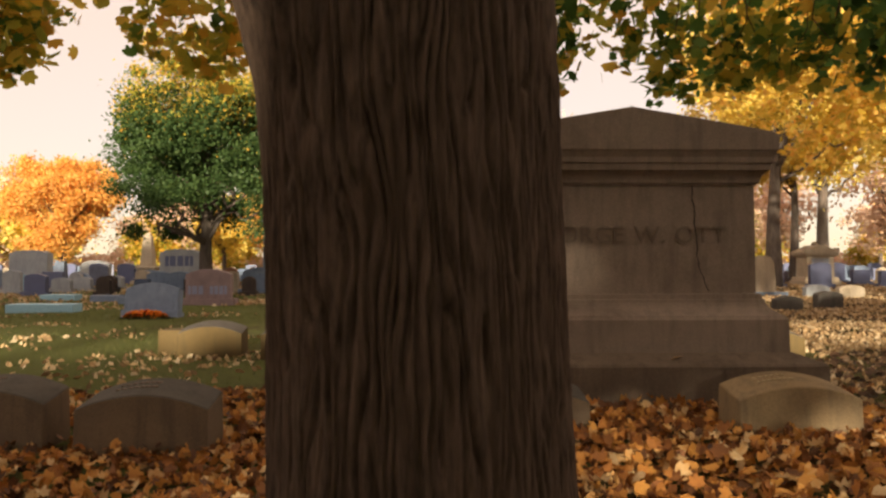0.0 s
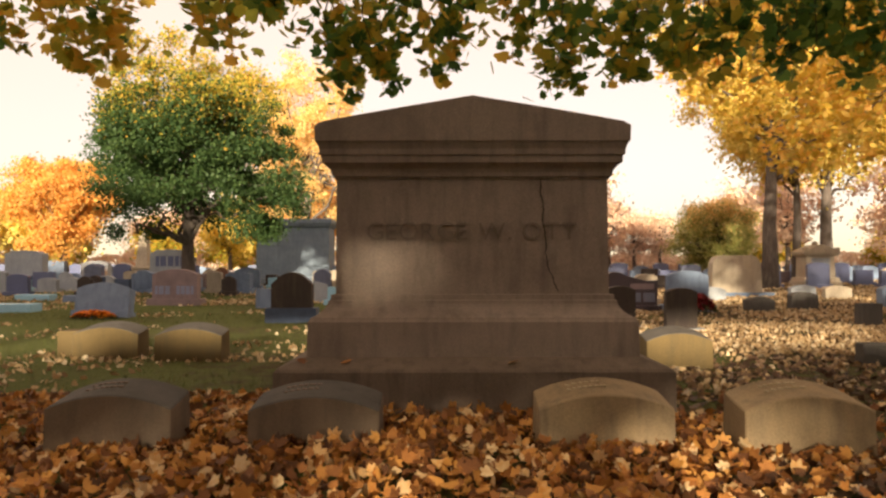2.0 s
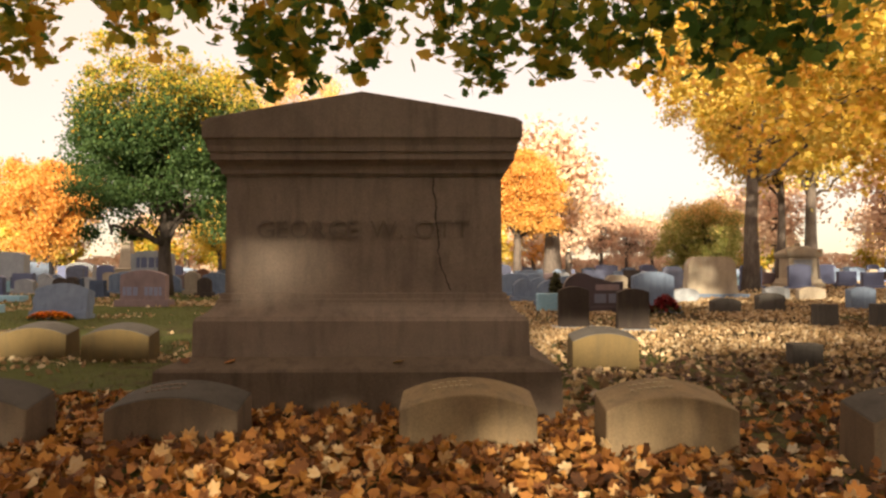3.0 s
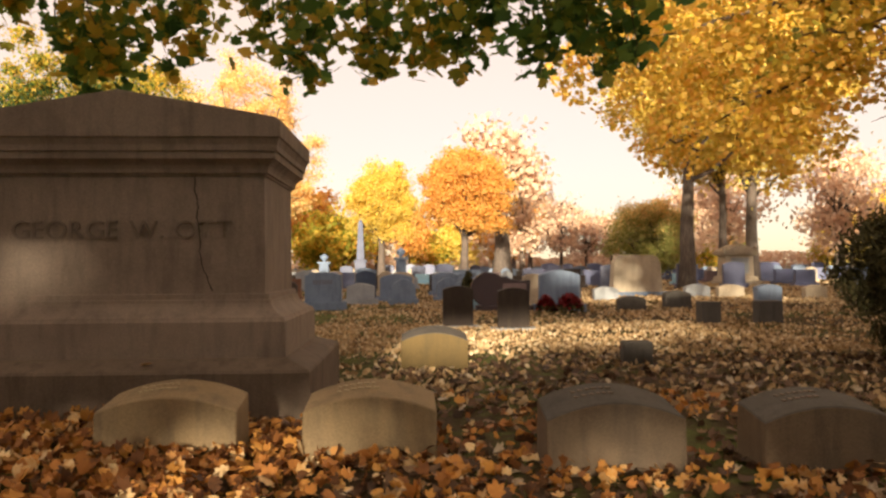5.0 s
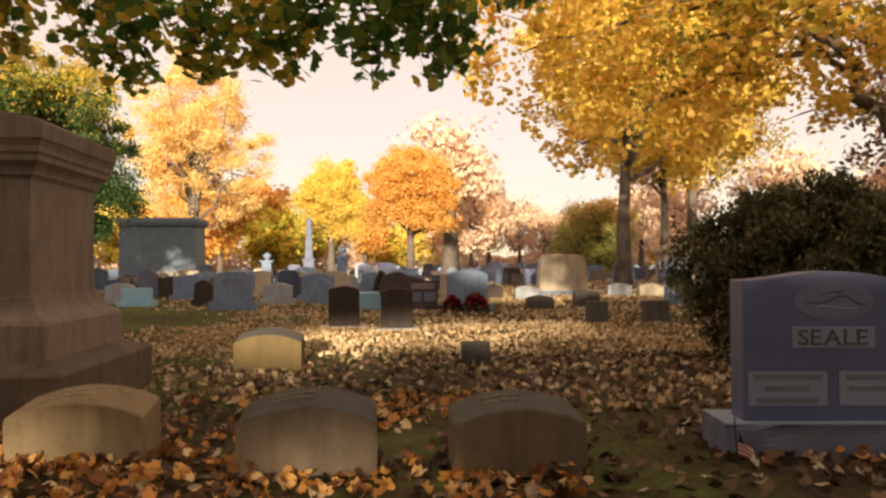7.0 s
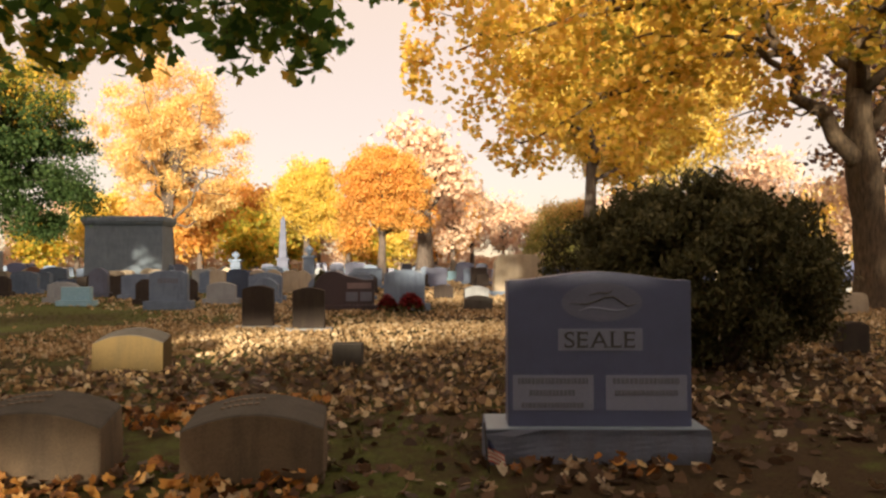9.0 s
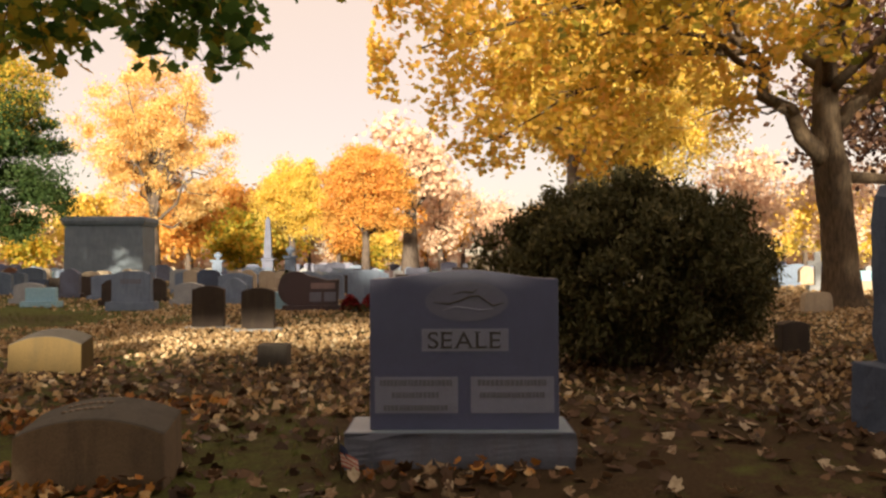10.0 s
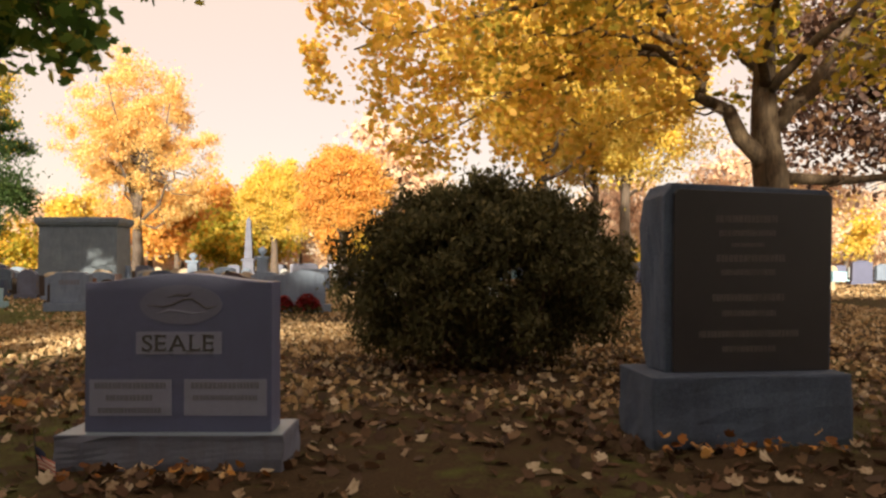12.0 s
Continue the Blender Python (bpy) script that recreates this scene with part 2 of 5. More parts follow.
# rust leaf paled to pink: distance haze put into the colour
HAZED_RUST_LEAF = leaf_mat("hazed_rust_leaf", [(0.0, (0.66, 0.45, 0.33)), (0.5, (0.82, 0.62, 0.47)), (1.0, (0.90, 0.74, 0.60))], 0.4)
# olive lightened to stand for sunlight that the yellow tree blocks
OLIVE_GREEN = leaf_mat("lit_olive_green_leaf", [(0.0, (0.30, 0.33, 0.10)), (0.5, (0.46, 0.45, 0.15)), (1.0, (0.66, 0.56, 0.24))], 0.5)
PLUM_LEAF = leaf_mat("plum_brown_leaf", [(0.0, (0.07, 0.045, 0.045)), (0.5, (0.15, 0.09, 0.075)), (1.0, (0.26, 0.15, 0.09))], 0.35)
YEW_LEAF = leaf_mat("dark_yew", [(0.0, (0.046, 0.046, 0.022)), (0.6, (0.095, 0.088, 0.040)), (1.0, (0.15, 0.125, 0.055))], 0.15, 0.85)
TREE_GREEN = leaf_mat("maple_green", [(0.0, (0.045, 0.088, 0.030)), (0.5, (0.065, 0.118, 0.040)), (1.0, (0.095, 0.150, 0.045))], 0.5)
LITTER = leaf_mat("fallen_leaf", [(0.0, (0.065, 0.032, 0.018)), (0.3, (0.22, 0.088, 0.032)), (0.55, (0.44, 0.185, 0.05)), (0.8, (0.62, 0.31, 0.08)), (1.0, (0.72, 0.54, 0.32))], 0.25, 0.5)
# low sunlight on the lawn is put into this pale leaf colour
LITTER_SUNLIT = leaf_mat("sunlit_pale_leaf", [(0.0, (0.16, 0.10, 0.055)), (0.3, (0.38, 0.25, 0.13)), (0.65, (0.58, 0.41, 0.23)), (1.0, (0.70, 0.57, 0.40))], 0.25, 0.6)
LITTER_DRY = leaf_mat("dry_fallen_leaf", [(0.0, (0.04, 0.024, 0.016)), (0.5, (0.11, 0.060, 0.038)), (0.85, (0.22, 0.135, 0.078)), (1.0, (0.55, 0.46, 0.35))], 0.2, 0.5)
GRASS = leaf_mat("grass_blade", [(0.0, (0.03, 0.045, 0.01)), (0.6, (0.09, 0.11, 0.025)), (1.0, (0.22, 0.19, 0.07))], 0.35)
FLOWER_RED = leaf_mat("dark_red_bloom", [(0.0, (0.10, 0.008, 0.012)), (1.0, (0.28, 0.02, 0.025))], 0.2)
FLOWER_ORANGE = leaf_mat("orange_bloom", [(0.0, (0.65, 0.14, 0.01)), (0.5, (0.85, 0.35, 0.02)), (1.0, (0.5, 0.05, 0.02))], 0.2)
CLOTH = plain_mat("flag_cloth_red", (0.60, 0.22, 0.19), (0.68, 0.28, 0.24), 0.9, 60)
CLOTH_WHITE = plain_mat("flag_cloth_white", (0.78, 0.70, 0.66), (0.82, 0.75, 0.70), 0.9, 60)
CLOTH_BLUE = plain_mat("flag_cloth_blue", (0.03, 0.04, 0.10), (0.05, 0.06, 0.14), 0.9, 60)
STICK = plain_mat("dark_stick", (0.03, 0.025, 0.02), (0.05, 0.04, 0.03), 0.8)


# ---- mesh helpers ----
def part(name, bm, material, parent=None, label="", smooth=False):
    me = bpy.data.meshes.new(name)
    bm.normal_update()
    bm.to_mesh(me)
    bm.free()
    me.materials.append(material)
    if smooth:
        me.shade_smooth()
    ob = new(name, me)
    if parent:
        ob.parent = parent
    if label:
        ob["label"] = label
    return ob


def thing(name, m, label, category, group="", kind=""):
    ob = new(name)
    ob.empty_display_size = 0.1
    ob.matrix_basis = m
    return tagged(ob, label, category, group, kind)


def bevelled(bm, width, segments=2):
    bmesh.ops.bevel(bm, geom=bm.edges[:] + bm.verts[:], offset=width, segments=segments, profile=0.6, affect="EDGES", clamp_overlap=True)
    return bm


def add_box(bm, x0, x1, y0, y1, z0, z1):
    v = [bm.verts.new(p) for p in ((x0, y0, z0), (x1, y0, z0), (x1, y1, z0), (x0, y1, z0), (x0, y0, z1), (x1, y0, z1), (x1, y1, z1), (x0, y1, z1))]
    for f in ((3, 2, 1, 0), (4, 5, 6, 7), (0, 1, 5, 4), (1, 2, 6, 5), (2, 3, 7, 6), (3, 0, 4, 7)):
        bm.faces.new([v[i] for i in f])


def box(x0, x1, y0, y1, z0, z1, bevel=0.0):
    bm = bmesh.new()
    add_box(bm, x0, x1, y0, y1, z0, z1)
    return bevelled(bm, bevel) if bevel else bm


def extruded(outline, y0, y1, bevel=0.0):
    """A slab whose outline is drawn in x and z, from y0 to y1."""
    bm = bmesh.new()
    a = [bm.verts.new((x, y0, z)) for x, z in outline]
    b = [bm.verts.new((x, y1, z)) for x, z in outline]
    bm.faces.new(a)
    bm.faces.new(b[::-1])
    k = len(outline)
    for i in range(k):
        bm.faces.new((a[(i + 1) % k], a[i], b[i], b[(i + 1) % k]))
    bmesh.ops.recalc_face_normals(bm, faces=bm.faces[:])
    if bevel:
        sharp = [e for e in bm.edges if e.calc_face_angle(0) > 0.6]
        bmesh.ops.bevel(bm, geom=sharp, offset=bevel, segments=2, profile=0.6, affect="EDGES", clamp_overlap=True)
    return bm


def stacked(rings, bevel=0.0):
    """A solid of rectangular rings, each (z, half width, half depth)."""
    bm = bmesh.new()
    rows = [[bm.verts.new((sx * hx, sy * hy, z)) for sx, sy in ((-1, -1), (1, -1), (1, 1), (-1, 1))] for z, hx, hy in rings]
    for a, b in zip(rows, rows[1:]):
        for i in range(4):
            bm.faces.new((a[i], a[(i + 1) % 4], b[(i + 1) % 4], b[i]))
    bm.faces.new(rows[0][::-1])
    bm.faces.new(rows[-1])
    return bevelled(bm, bevel) if bevel else bm


def roughened(bm, amount, scale, cuts, keep=None):
    """Splits faces and chips them, as rock-pitched stone."""
    bmesh.ops.subdivide_edges(bm, edges=bm.edges[:], cuts=cuts, use_grid_fill=True)
    for v in bm.verts:
        if keep and keep(v.co):
            continue
        p = v.co * scale
        v.co += Vector((noise.noise(p), noise.noise(p + Vector((9, 0, 0))), 0.5 * noise.noise(p + Vector((0, 9, 0))))) * amount
    return bm


def turned(rings, sides=20):
    """A round solid of rings (z, radius)."""
    bm = bmesh.new()
    rows = [[bm.verts.new((r * math.cos(2 * math.pi * i / sides), r * math.sin(2 * math.pi * i / sides), z)) for i in range(sides)] for z, r in rings]
    for a, b in zip(rows, rows[1:]):
        for i in range(sides):
            bm.faces.new((a[i], a[(i + 1) % sides], b[(i + 1) % sides], b[i]))
    bm.faces.new(rows[0][::-1])
    bm.faces.new(rows[-1])
    return bm


def add_serifs(bm, ch, x0, x1):
    """Feet and ticks on a plain capital, a hair prouder than its face."""
    stem = ((x0 - 0.05, x0 + 0.19, 0.0, 0.035), (x0 - 0.05, x0 + 0.19, 0.665, 0.70))
    marks = {"E": stem + ((x1 - 0.03, x1, 0.0, 0.17), (x1 - 0.03, x1, 0.53, 0.70)), "L": stem + ((x1 - 0.03, x1, 0.0, 0.17),),
             "A": ((x0 - 0.05, x0 + 0.17, 0.0, 0.035), (x1 - 0.17, x1 + 0.05, 0.0, 0.035)), "S": ((x1 - 0.07, x1 - 0.04, 0.50, 0.69), (x0 + 0.01, x0 + 0.04, 0.01, 0.20))}
    for a, b, c, d in marks.get(ch, ()):
        add_box(bm, a, b, c, d, 0.0, 1.08)


def letters(name, words, height, width, depth, m, material, parent, serif=False):
    """Words as solid letters, each a part, standing in the plane x z, centred on m."""
    shapes, at = [], 0.0
    for ch in words:
        if ch == " ":
            at += 0.34
            continue
        cu = bpy.data.curves.new(name, "FONT")
        cu.body = ch
        tmp = bpy.data.objects.new(name + "_tmp", cu)
        scene.collection.objects.link(tmp)
        bpy.context.view_layer.update()
        me = bpy.data.meshes.new_from_object(tmp.evaluated_get(bpy.context.evaluated_depsgraph_get()))
        bpy.data.objects.remove(tmp)
        bm = bmesh.new()
        bm.from_mesh(me)
        x0 = min(v.co.x for v in bm.verts)
        wide = max(v.co.x for v in bm.verts) - x0
        ext = bmesh.ops.extrude_face_region(bm, geom=bm.faces[:])
        bmesh.ops.translate(bm, vec=(0, 0, 1), verts=[g for g in ext["geom"] if isinstance(g, bmesh.types.BMVert)])
        if serif:
            add_serifs(bm, ch, x0, x0 + wide)
        shapes.append((bm, at - x0))
        at += wide + 0.11
    at -= 0.11
    sx, sy = width / at, height / 0.70
    for bm, x in shapes:
        for v in bm.verts:
            v.co = m @ Vector(((v.co.x + x - at / 2) * sx, -v.co.z * depth, (v.co.y - 0.35) * sy))
        bmesh.ops.recalc_face_normals(bm, faces=bm.faces[:])
        part(name, bm, material, parent)


def np_mesh(name, verts, size, material, parent=None, smooth=False):
    """A mesh of loose polygons of size corners each."""
    me = bpy.data.meshes.new(name)
    k = len(verts)
    me.vertices.add(k)
    me.vertices.foreach_set("co", np.ascontiguousarray(verts, dtype=np.float32).ravel())
    me.loops.add(k)
    me.loops.foreach_set("vertex_index", np.arange(k, dtype=np.int32))
    me.polygons.add(k // size)
    me.polygons.foreach_set("loop_start", np.arange(0, k, size, dtype=np.int32))
    me.polygons.foreach_set("loop_total", np.full(k // size, size, dtype=np.int32))
    me.update(calc_edges=True)
    me.materials.append(material)
    ob = new(name, me)
    if parent:
        ob.parent = parent
    return ob


def star(points):
    out = [(r * math.sin(radians(a)), r * math.cos(radians(a))) for a, r in points]
    return np.array(out + [(-x, y) for x, y in out[-2:0:-1]])


MAPLE = star([(0, 1.0), (14, 0.80), (25, 0.64), (37, 0.88), (52, 0.96), (70, 0.66), (94, 0.84), (126, 0.60), (180, 0.40)])
KITE = np.array([(0, 1.0), (0.62, 0.15), (0.25, -0.8), (-0.25, -0.8), (-0.62, 0.15)])
BLADE = np.array([(-0.09, 0), (0.09, 0), (0, 1.0)])


def turns(rng, n, tilt):
    """Random turns: any heading, leaning about tilt radians from flat."""
    yaw, lean, roll = rng.uniform(0, 2 * np.pi, n), rng.normal(0, 1, n) * tilt, rng.normal(0, 1, n) * tilt
    cy, sy, cl, sl, cr, sr = np.cos(yaw), np.sin(yaw), np.cos(lean), np.sin(lean), np.cos(roll), np.sin(roll)
    o, i = np.zeros(n), np.ones(n)
    rz = np.stack([cy, -sy, o, sy, cy, o, o, o, i], 1).reshape(n, 3, 3)
    rx = np.stack([i, o, o, o, cl, -sl, o, sl, cl], 1).reshape(n, 3, 3)
    ry = np.stack([cr, o, sr, o, i, o, -sr, o, cr], 1).reshape(n, 3, 3)
    return rz @ rx @ ry


def leaves(name, rng, places, size, shape, tilt, material, parent=None, curl=0.35, spread=0.3):
    n, k = len(places), len(shape)
    s = size * rng.uniform(1 - spread, 1 + spread, n)
    c = curl * rng.uniform(-0.6, 1.2, n)
    flat = np.zeros((n, k, 3))
    flat[:, :, 0], flat[:, :, 1] = shape[None, :, 0], shape[None, :, 1]
    flat[:, :, 2] = c[:, None] * (shape[None, :, 0] ** 2 + 0.4 * shape[None, :, 1] ** 2)
    flat *= s[:, None, None]
    out = np.einsum("nij,nkj->nki", turns(rng, n, tilt), flat) + np.asarray(places)[:, None, :]
    return np_mesh(name, out.reshape(-1, 3), k, material, parent)


def add_limb(bm, path, radii, sides=8):
    """A tapered round limb along a path of points."""
    rows = []
    for i, p in enumerate(path):
        d = (path[min(i + 1, len(path) - 1)] - path[max(i - 1, 0)]).normalized()
        u = d.orthogonal().normalized()
        w = d.cross(u)
        if rows:
            ref = (rows[-1][0].co - path[i - 1])
            u = (ref - d * ref.dot(d)).normalized()
            w = d.cross(u)
        rows.append([bm.verts.new(p + (u * math.cos(2 * math.pi * j / sides) + w * math.sin(2 * math.pi * j / sides)) * radii[i]) for j in range(sides)])
    for a, b in zip(rows, rows[1:]):
        for j in range(sides):
            bm.faces.new((a[j], a[(j + 1) % sides], b[(j + 1) % sides], b[j]))
    bm.faces.new(rows[-1])
    bm.faces.new(rows[0][::-1])


def bowed(rnd, a, b, steps, wobble, lift=0.0):
    a, b = Vector(a), Vector(b)
    out = []
    for i in range(steps + 1):
        f = i / steps
        p = a.lerp(b, f)
        p += Vector((rnd.uniform(-1, 1), rnd.uniform(-1, 1), rnd.uniform(-0.6, 0.6))) * wobble * math.sin(math.pi * f)
        p.z += lift * math.sin(math.pi * f)
        out.append(p)
    return out


def tree(name, m, seed, trunk_r, fork, crown, leaf_material, bark, label, count, size, clumps=60, clump_r=1.0, hollow=0.5, limbs=14, lean=(0, 0), top_open=1.0, group="", shape=KITE, twigs=True, top_leaf=None):
    """A leafy tree. crown: centre height, radius across, half height; count leaves in clumps."""
    rnd, rng = random.Random(seed), np.random.default_rng(seed)
    ob = thing(name, m, label, "tree", group)
    cz, cr, ch = crown
    bm = bmesh.new()
    top = Vector((lean[0] * 0.15, lean[1] * 0.15, cz + 0.45 * ch))
    path = bowed(rnd, (0, 0, -0.1), top, 9, 0.012 * cr)
    radii = [trunk_r * (1.35 if i == 0 else 1.08 if i == 1 else 1.0) * (1 - 0.85 * max(0.0, i / 9 - 0.1)) for i in range(10)]
    add_limb(bm, path, radii, 12)
    part("trunk", bm, bark, ob, smooth=True)
    centres = []
    while len(centres) < clumps:
        d = Vector((rnd.gauss(0, 1), rnd.gauss(0, 1), rnd.gauss(0, 1))).normalized()
        r = hollow + (1 - hollow) * rnd.random() ** 0.6
        bulge = 0.82 + 0.42 * noise.noise(d * 1.7 + Vector((seed, 0, 0)))
        p = Vector((d.x * cr * r * bulge + lean[0] * 0.7, d.y * cr * r * bulge + lean[1] * 0.7, cz + d.z * ch * r * bulge))
        if p.z < cz and rnd.random() < 0.25:
            continue
        centres.append(p)
    bm = bmesh.new()
    for i, c in enumerate(centres[:limbs]):
        z0 = fork + (cz - fork) * rnd.random() * 0.9
        f = min(1.0, z0 / max(0.1, top.z))
        start = Vector((0, 0, 0)).lerp(top, f)
        r0 = trunk_r * 0.42 * (1 - 0.5 * f)
        add_limb(bm, bowed(rnd, start, c, 6, 0.12 * cr, -0.05 * cr), [r0 * (1 - 0.85 * j / 6) for j in range(7)], 7)
        if twigs:
            for _ in range(4):
                a = start.lerp(c, rnd.uniform(0.45, 1.0))
                b = a + Vector((rnd.uniform(-1, 1), rnd.uniform(-1, 1), rnd.uniform(-0.2, 1.0))) * cr * 0.33
                add_limb(bm, bowed(rnd, a, b, 3, 0.05 * cr), [r0 * 0.25 * (1 - 0.8 * j / 3) for j in range(4)], 5)
    part("branchwork", bm, bark, ob, smooth=True)
    cs = np.array([tuple(c) for c in centres])
    weight = np.where(cs[:, 2] > cz, top_open, 1.0)
    pick = rng.choice(len(cs), count, p=weight / weight.sum())
    q = rng.normal(0, 1, (count, 3)) * (clump_r * rng.uniform(0.35, 1.0, len(cs))[pick][:, None]) * np.array([1, 1, 0.7])
    spot = cs[pick] + q
    if top_leaf:
        high = spot[:, 2] + rng.normal(0, 0.9, count) > cz + 0.42 * ch
        leaves("upper_crown", rng, spot[high], size, shape, 0.8, top_leaf, ob)["label"] = "yellower leaves at the top"
        spot = spot[~high]
    leaves("crown", rng, spot, size, shape, 0.8, leaf_material, ob)
    return ob


# ---- ground ----
def ground_height(x, y):
    far = min(1.0, max(0.0, (math.hypot(x, y) - 5) / 30))
    h = 0.025 * noise.noise(Vector((x * 0.6, y * 0.6, 0))) + 0.05 * far * noise.noise(Vector((x * 0.12, y * 0.12, 3)))
    return h - 0.01


def build_ground():
    xs = [-900, -400, -200, -110] + [-70 + 2.5 * i for i in range(22)] + [-14 + 0.4 * i for i in range(78)] + [18 + 2.5 * i for i in range(24)] + [120, 220, 420, 900]
    ys = [-900, -300, -120, -60] + [-30 + 3 * i for i in range(10)] + [0.4 * i for i in range(60)] + [24 + 3 * i for i in range(26)] + [120, 200, 400, 900]
    bm = bmesh.new()
    grid = [[bm.verts.new((x, y, ground_height(x, y) if abs(x) < 80 and abs(y) < 105 else 0.0)) for x in xs] for y in ys]
    for a, b in zip(grid, grid[1:]):
        for i in range(len(xs) - 1):
            bm.faces.new((a[i], a[i + 1], b[i + 1], b[i]))
    g = part("ground", bm, TURF, smooth=True)
    tagged(g, "thin autumn turf with bare soil, strewn with leaves", "ground", kind="structure")


build_ground()


# ---- gravestones ----
def arch(w, shoulder, top, n=12):
    """Outline with upright sides and a low curved top."""
    h = w / 2
    rise = top - shoulder
    return [(-h, 0), (h, 0)] + [(h * (1 - 2 * i / n), shoulder + rise * (1 - (1 - 2 * i / n) ** 2)) for i in range(n + 1)]


def text_bars(rnd, parent, rows, material, y, name="inscription"):
    """Lines of writing too worn to read: rows of (x, z, width, height)."""
    bm = bmesh.new()
    for x, z, w, h in rows:
        at = x - w / 2
        while at < x + w / 2 - 0.3 * h:
            step = min(h * rnd.uniform(0.4, 0.8), x + w / 2 - at)
            add_box(bm, at, at + step * 0.78, y - 0.002, y + 0.004, z - h / 2, z + h / 2)
            at += step
    return tagged(part(name, bm, material, parent), kind="stuff")


def low_marker(x, y, w, h, d, turn, seed, label, material=MARKER, worn=True, category="grave marker", group="low markers in the front row", sink=0.05, lean=0, shaded_top=False):
    """A low block with a curved top, its front edge cut to a shallow slope."""
    rnd = random.Random(seed)
    ob = thing("grave_marker", pose(x, y, 0, lean, 0, turn), label, category, group)
    shoulder = h * 0.79
    n = 14
    bm = bmesh.new()

    def top(u, back):
        return (h if back else h * 0.94) - (h - shoulder) * u * u

    us = [-1 + 2 * i / n for i in range(n + 1)]
    front_b = [bm.verts.new((u * w / 2, 0, -sink)) for u in us]
    front_t = [bm.verts.new((u * w / 2, 0.012, top(u, False) - 0.05 * h)) for u in us]
    back_t = [bm.verts.new((u * w / 2 * 0.985, d - 0.012, top(u, True) + 0.02 * h)) for u in us]
    back_b = [bm.verts.new((u * w / 2, d, -sink)) for u in us]
    for a, b in ((front_b, front_t), (front_t, back_t), (back_t, back_b), (back_b, front_b)):
        for i in range(n):
            bm.faces.new((a[i], a[i + 1], b[i + 1], b[i]))
    bm.faces.new((front_b[0], front_t[0], back_t[0], back_b[0]))
    bm.faces.new((back_b[-1], back_t[-1], front_t[-1], front_b[-1]))
    bmesh.ops.recalc_face_normals(bm, faces=bm.faces[:])
    sharp = [e for e in bm.edges if e.calc_face_angle(0) > 0.6]
    bmesh.ops.bevel(bm, geom=sharp, offset=0.014, segments=3, profile=0.6, affect="EDGES", clamp_overlap=True)
    body = part("body", bm, material, ob)
    # upward faces darker: weathering, and their shade put into the colour
    if shaded_top:
        body.data.materials.append(GREY_STONE_TOP_SHADE)
        for f in body.data.polygons:
            f.material_index = 1 if f.normal.z > 0.5 else 0
    if worn:
        bm = bmesh.new()
        for row in (0.42, 0.66):
            at = -w * 0.26
            while at < w * 0.02:
                s = 0.018 + 0.016 * rnd.random()
                u = at / (w / 2)
                z0 = top(u, False) - 0.05 * h
                z1 = top(u, True) + 0.02 * h
                zz = z0 + (z1 - z0) * row
                yy = 0.012 + (d - 0.024) * row
                add_box(bm, at, at + s, yy, yy + 0.035, zz - 0.004, zz + 0.008)
                at += s + 0.012
        tagged(part("inscription", bm, LETTER if shaded_top else PALE_LETTER, ob), kind="stuff")
    return ob


def tablet(x, y, w, h, d, outline, material, label, base=None, base_material=None, turn=0, group="", bars=(), bar_material=None, name="headstone", seed=1, lean=0):
    """An upright stone on a base. base: (width, depth, height)."""
    ob = thing(name, pose(x, y, 0, lean, 0, turn), label, "gravestone", group)
    z0 = -0.04
    if base:
        bw, bd, bh = base
        part("base", roughened(box(-bw / 2, bw / 2, -bd / 2, bd / 2, -0.05, bh), 0.012, 9, 4, lambda c: c.z > bh - 0.001 or c.z < 0), base_material or material, ob)
        z0 = bh
    shape = outline(w, h - z0)
    bm = extruded([(px, pz + z0) for px, pz in shape], -d / 2, d / 2, min(0.015, d * 0.12))
    part("die", bm, material, ob)
    if bars:
        text_bars(random.Random(seed), ob, bars, bar_material or LETTER, -d / 2)
    return ob


def flat_top(w, h):
    return [(-w / 2, 0), (w / 2, 0), (w / 2, h), (-w / 2, h)]


def round_top(w, h):
    return arch(w, h - 0.30 * w, h)


def low_round(w, h):
    return arch(w, h - 0.12 * w, h)


def chest_top(w, h):
    return [(-w * 0.5, 0), (w * 0.5, 0), (w * 0.46, h * 0.8), (w * 0.40, h * 0.95), (w * 0.30, h), (-w * 0.30, h), (-w * 0.40, h * 0.95), (-w * 0.46, h * 0.8)]


def notched_top(w, h):
    return [(-w / 2, 0), (w / 2, 0), (w / 2, h * 0.9), (w * 0.42, h * 0.9), (w * 0.36, h * 0.97), (0, h), (-w * 0.36, h * 0.97), (-w * 0.42, h * 0.9), (-w / 2, h * 0.9)]


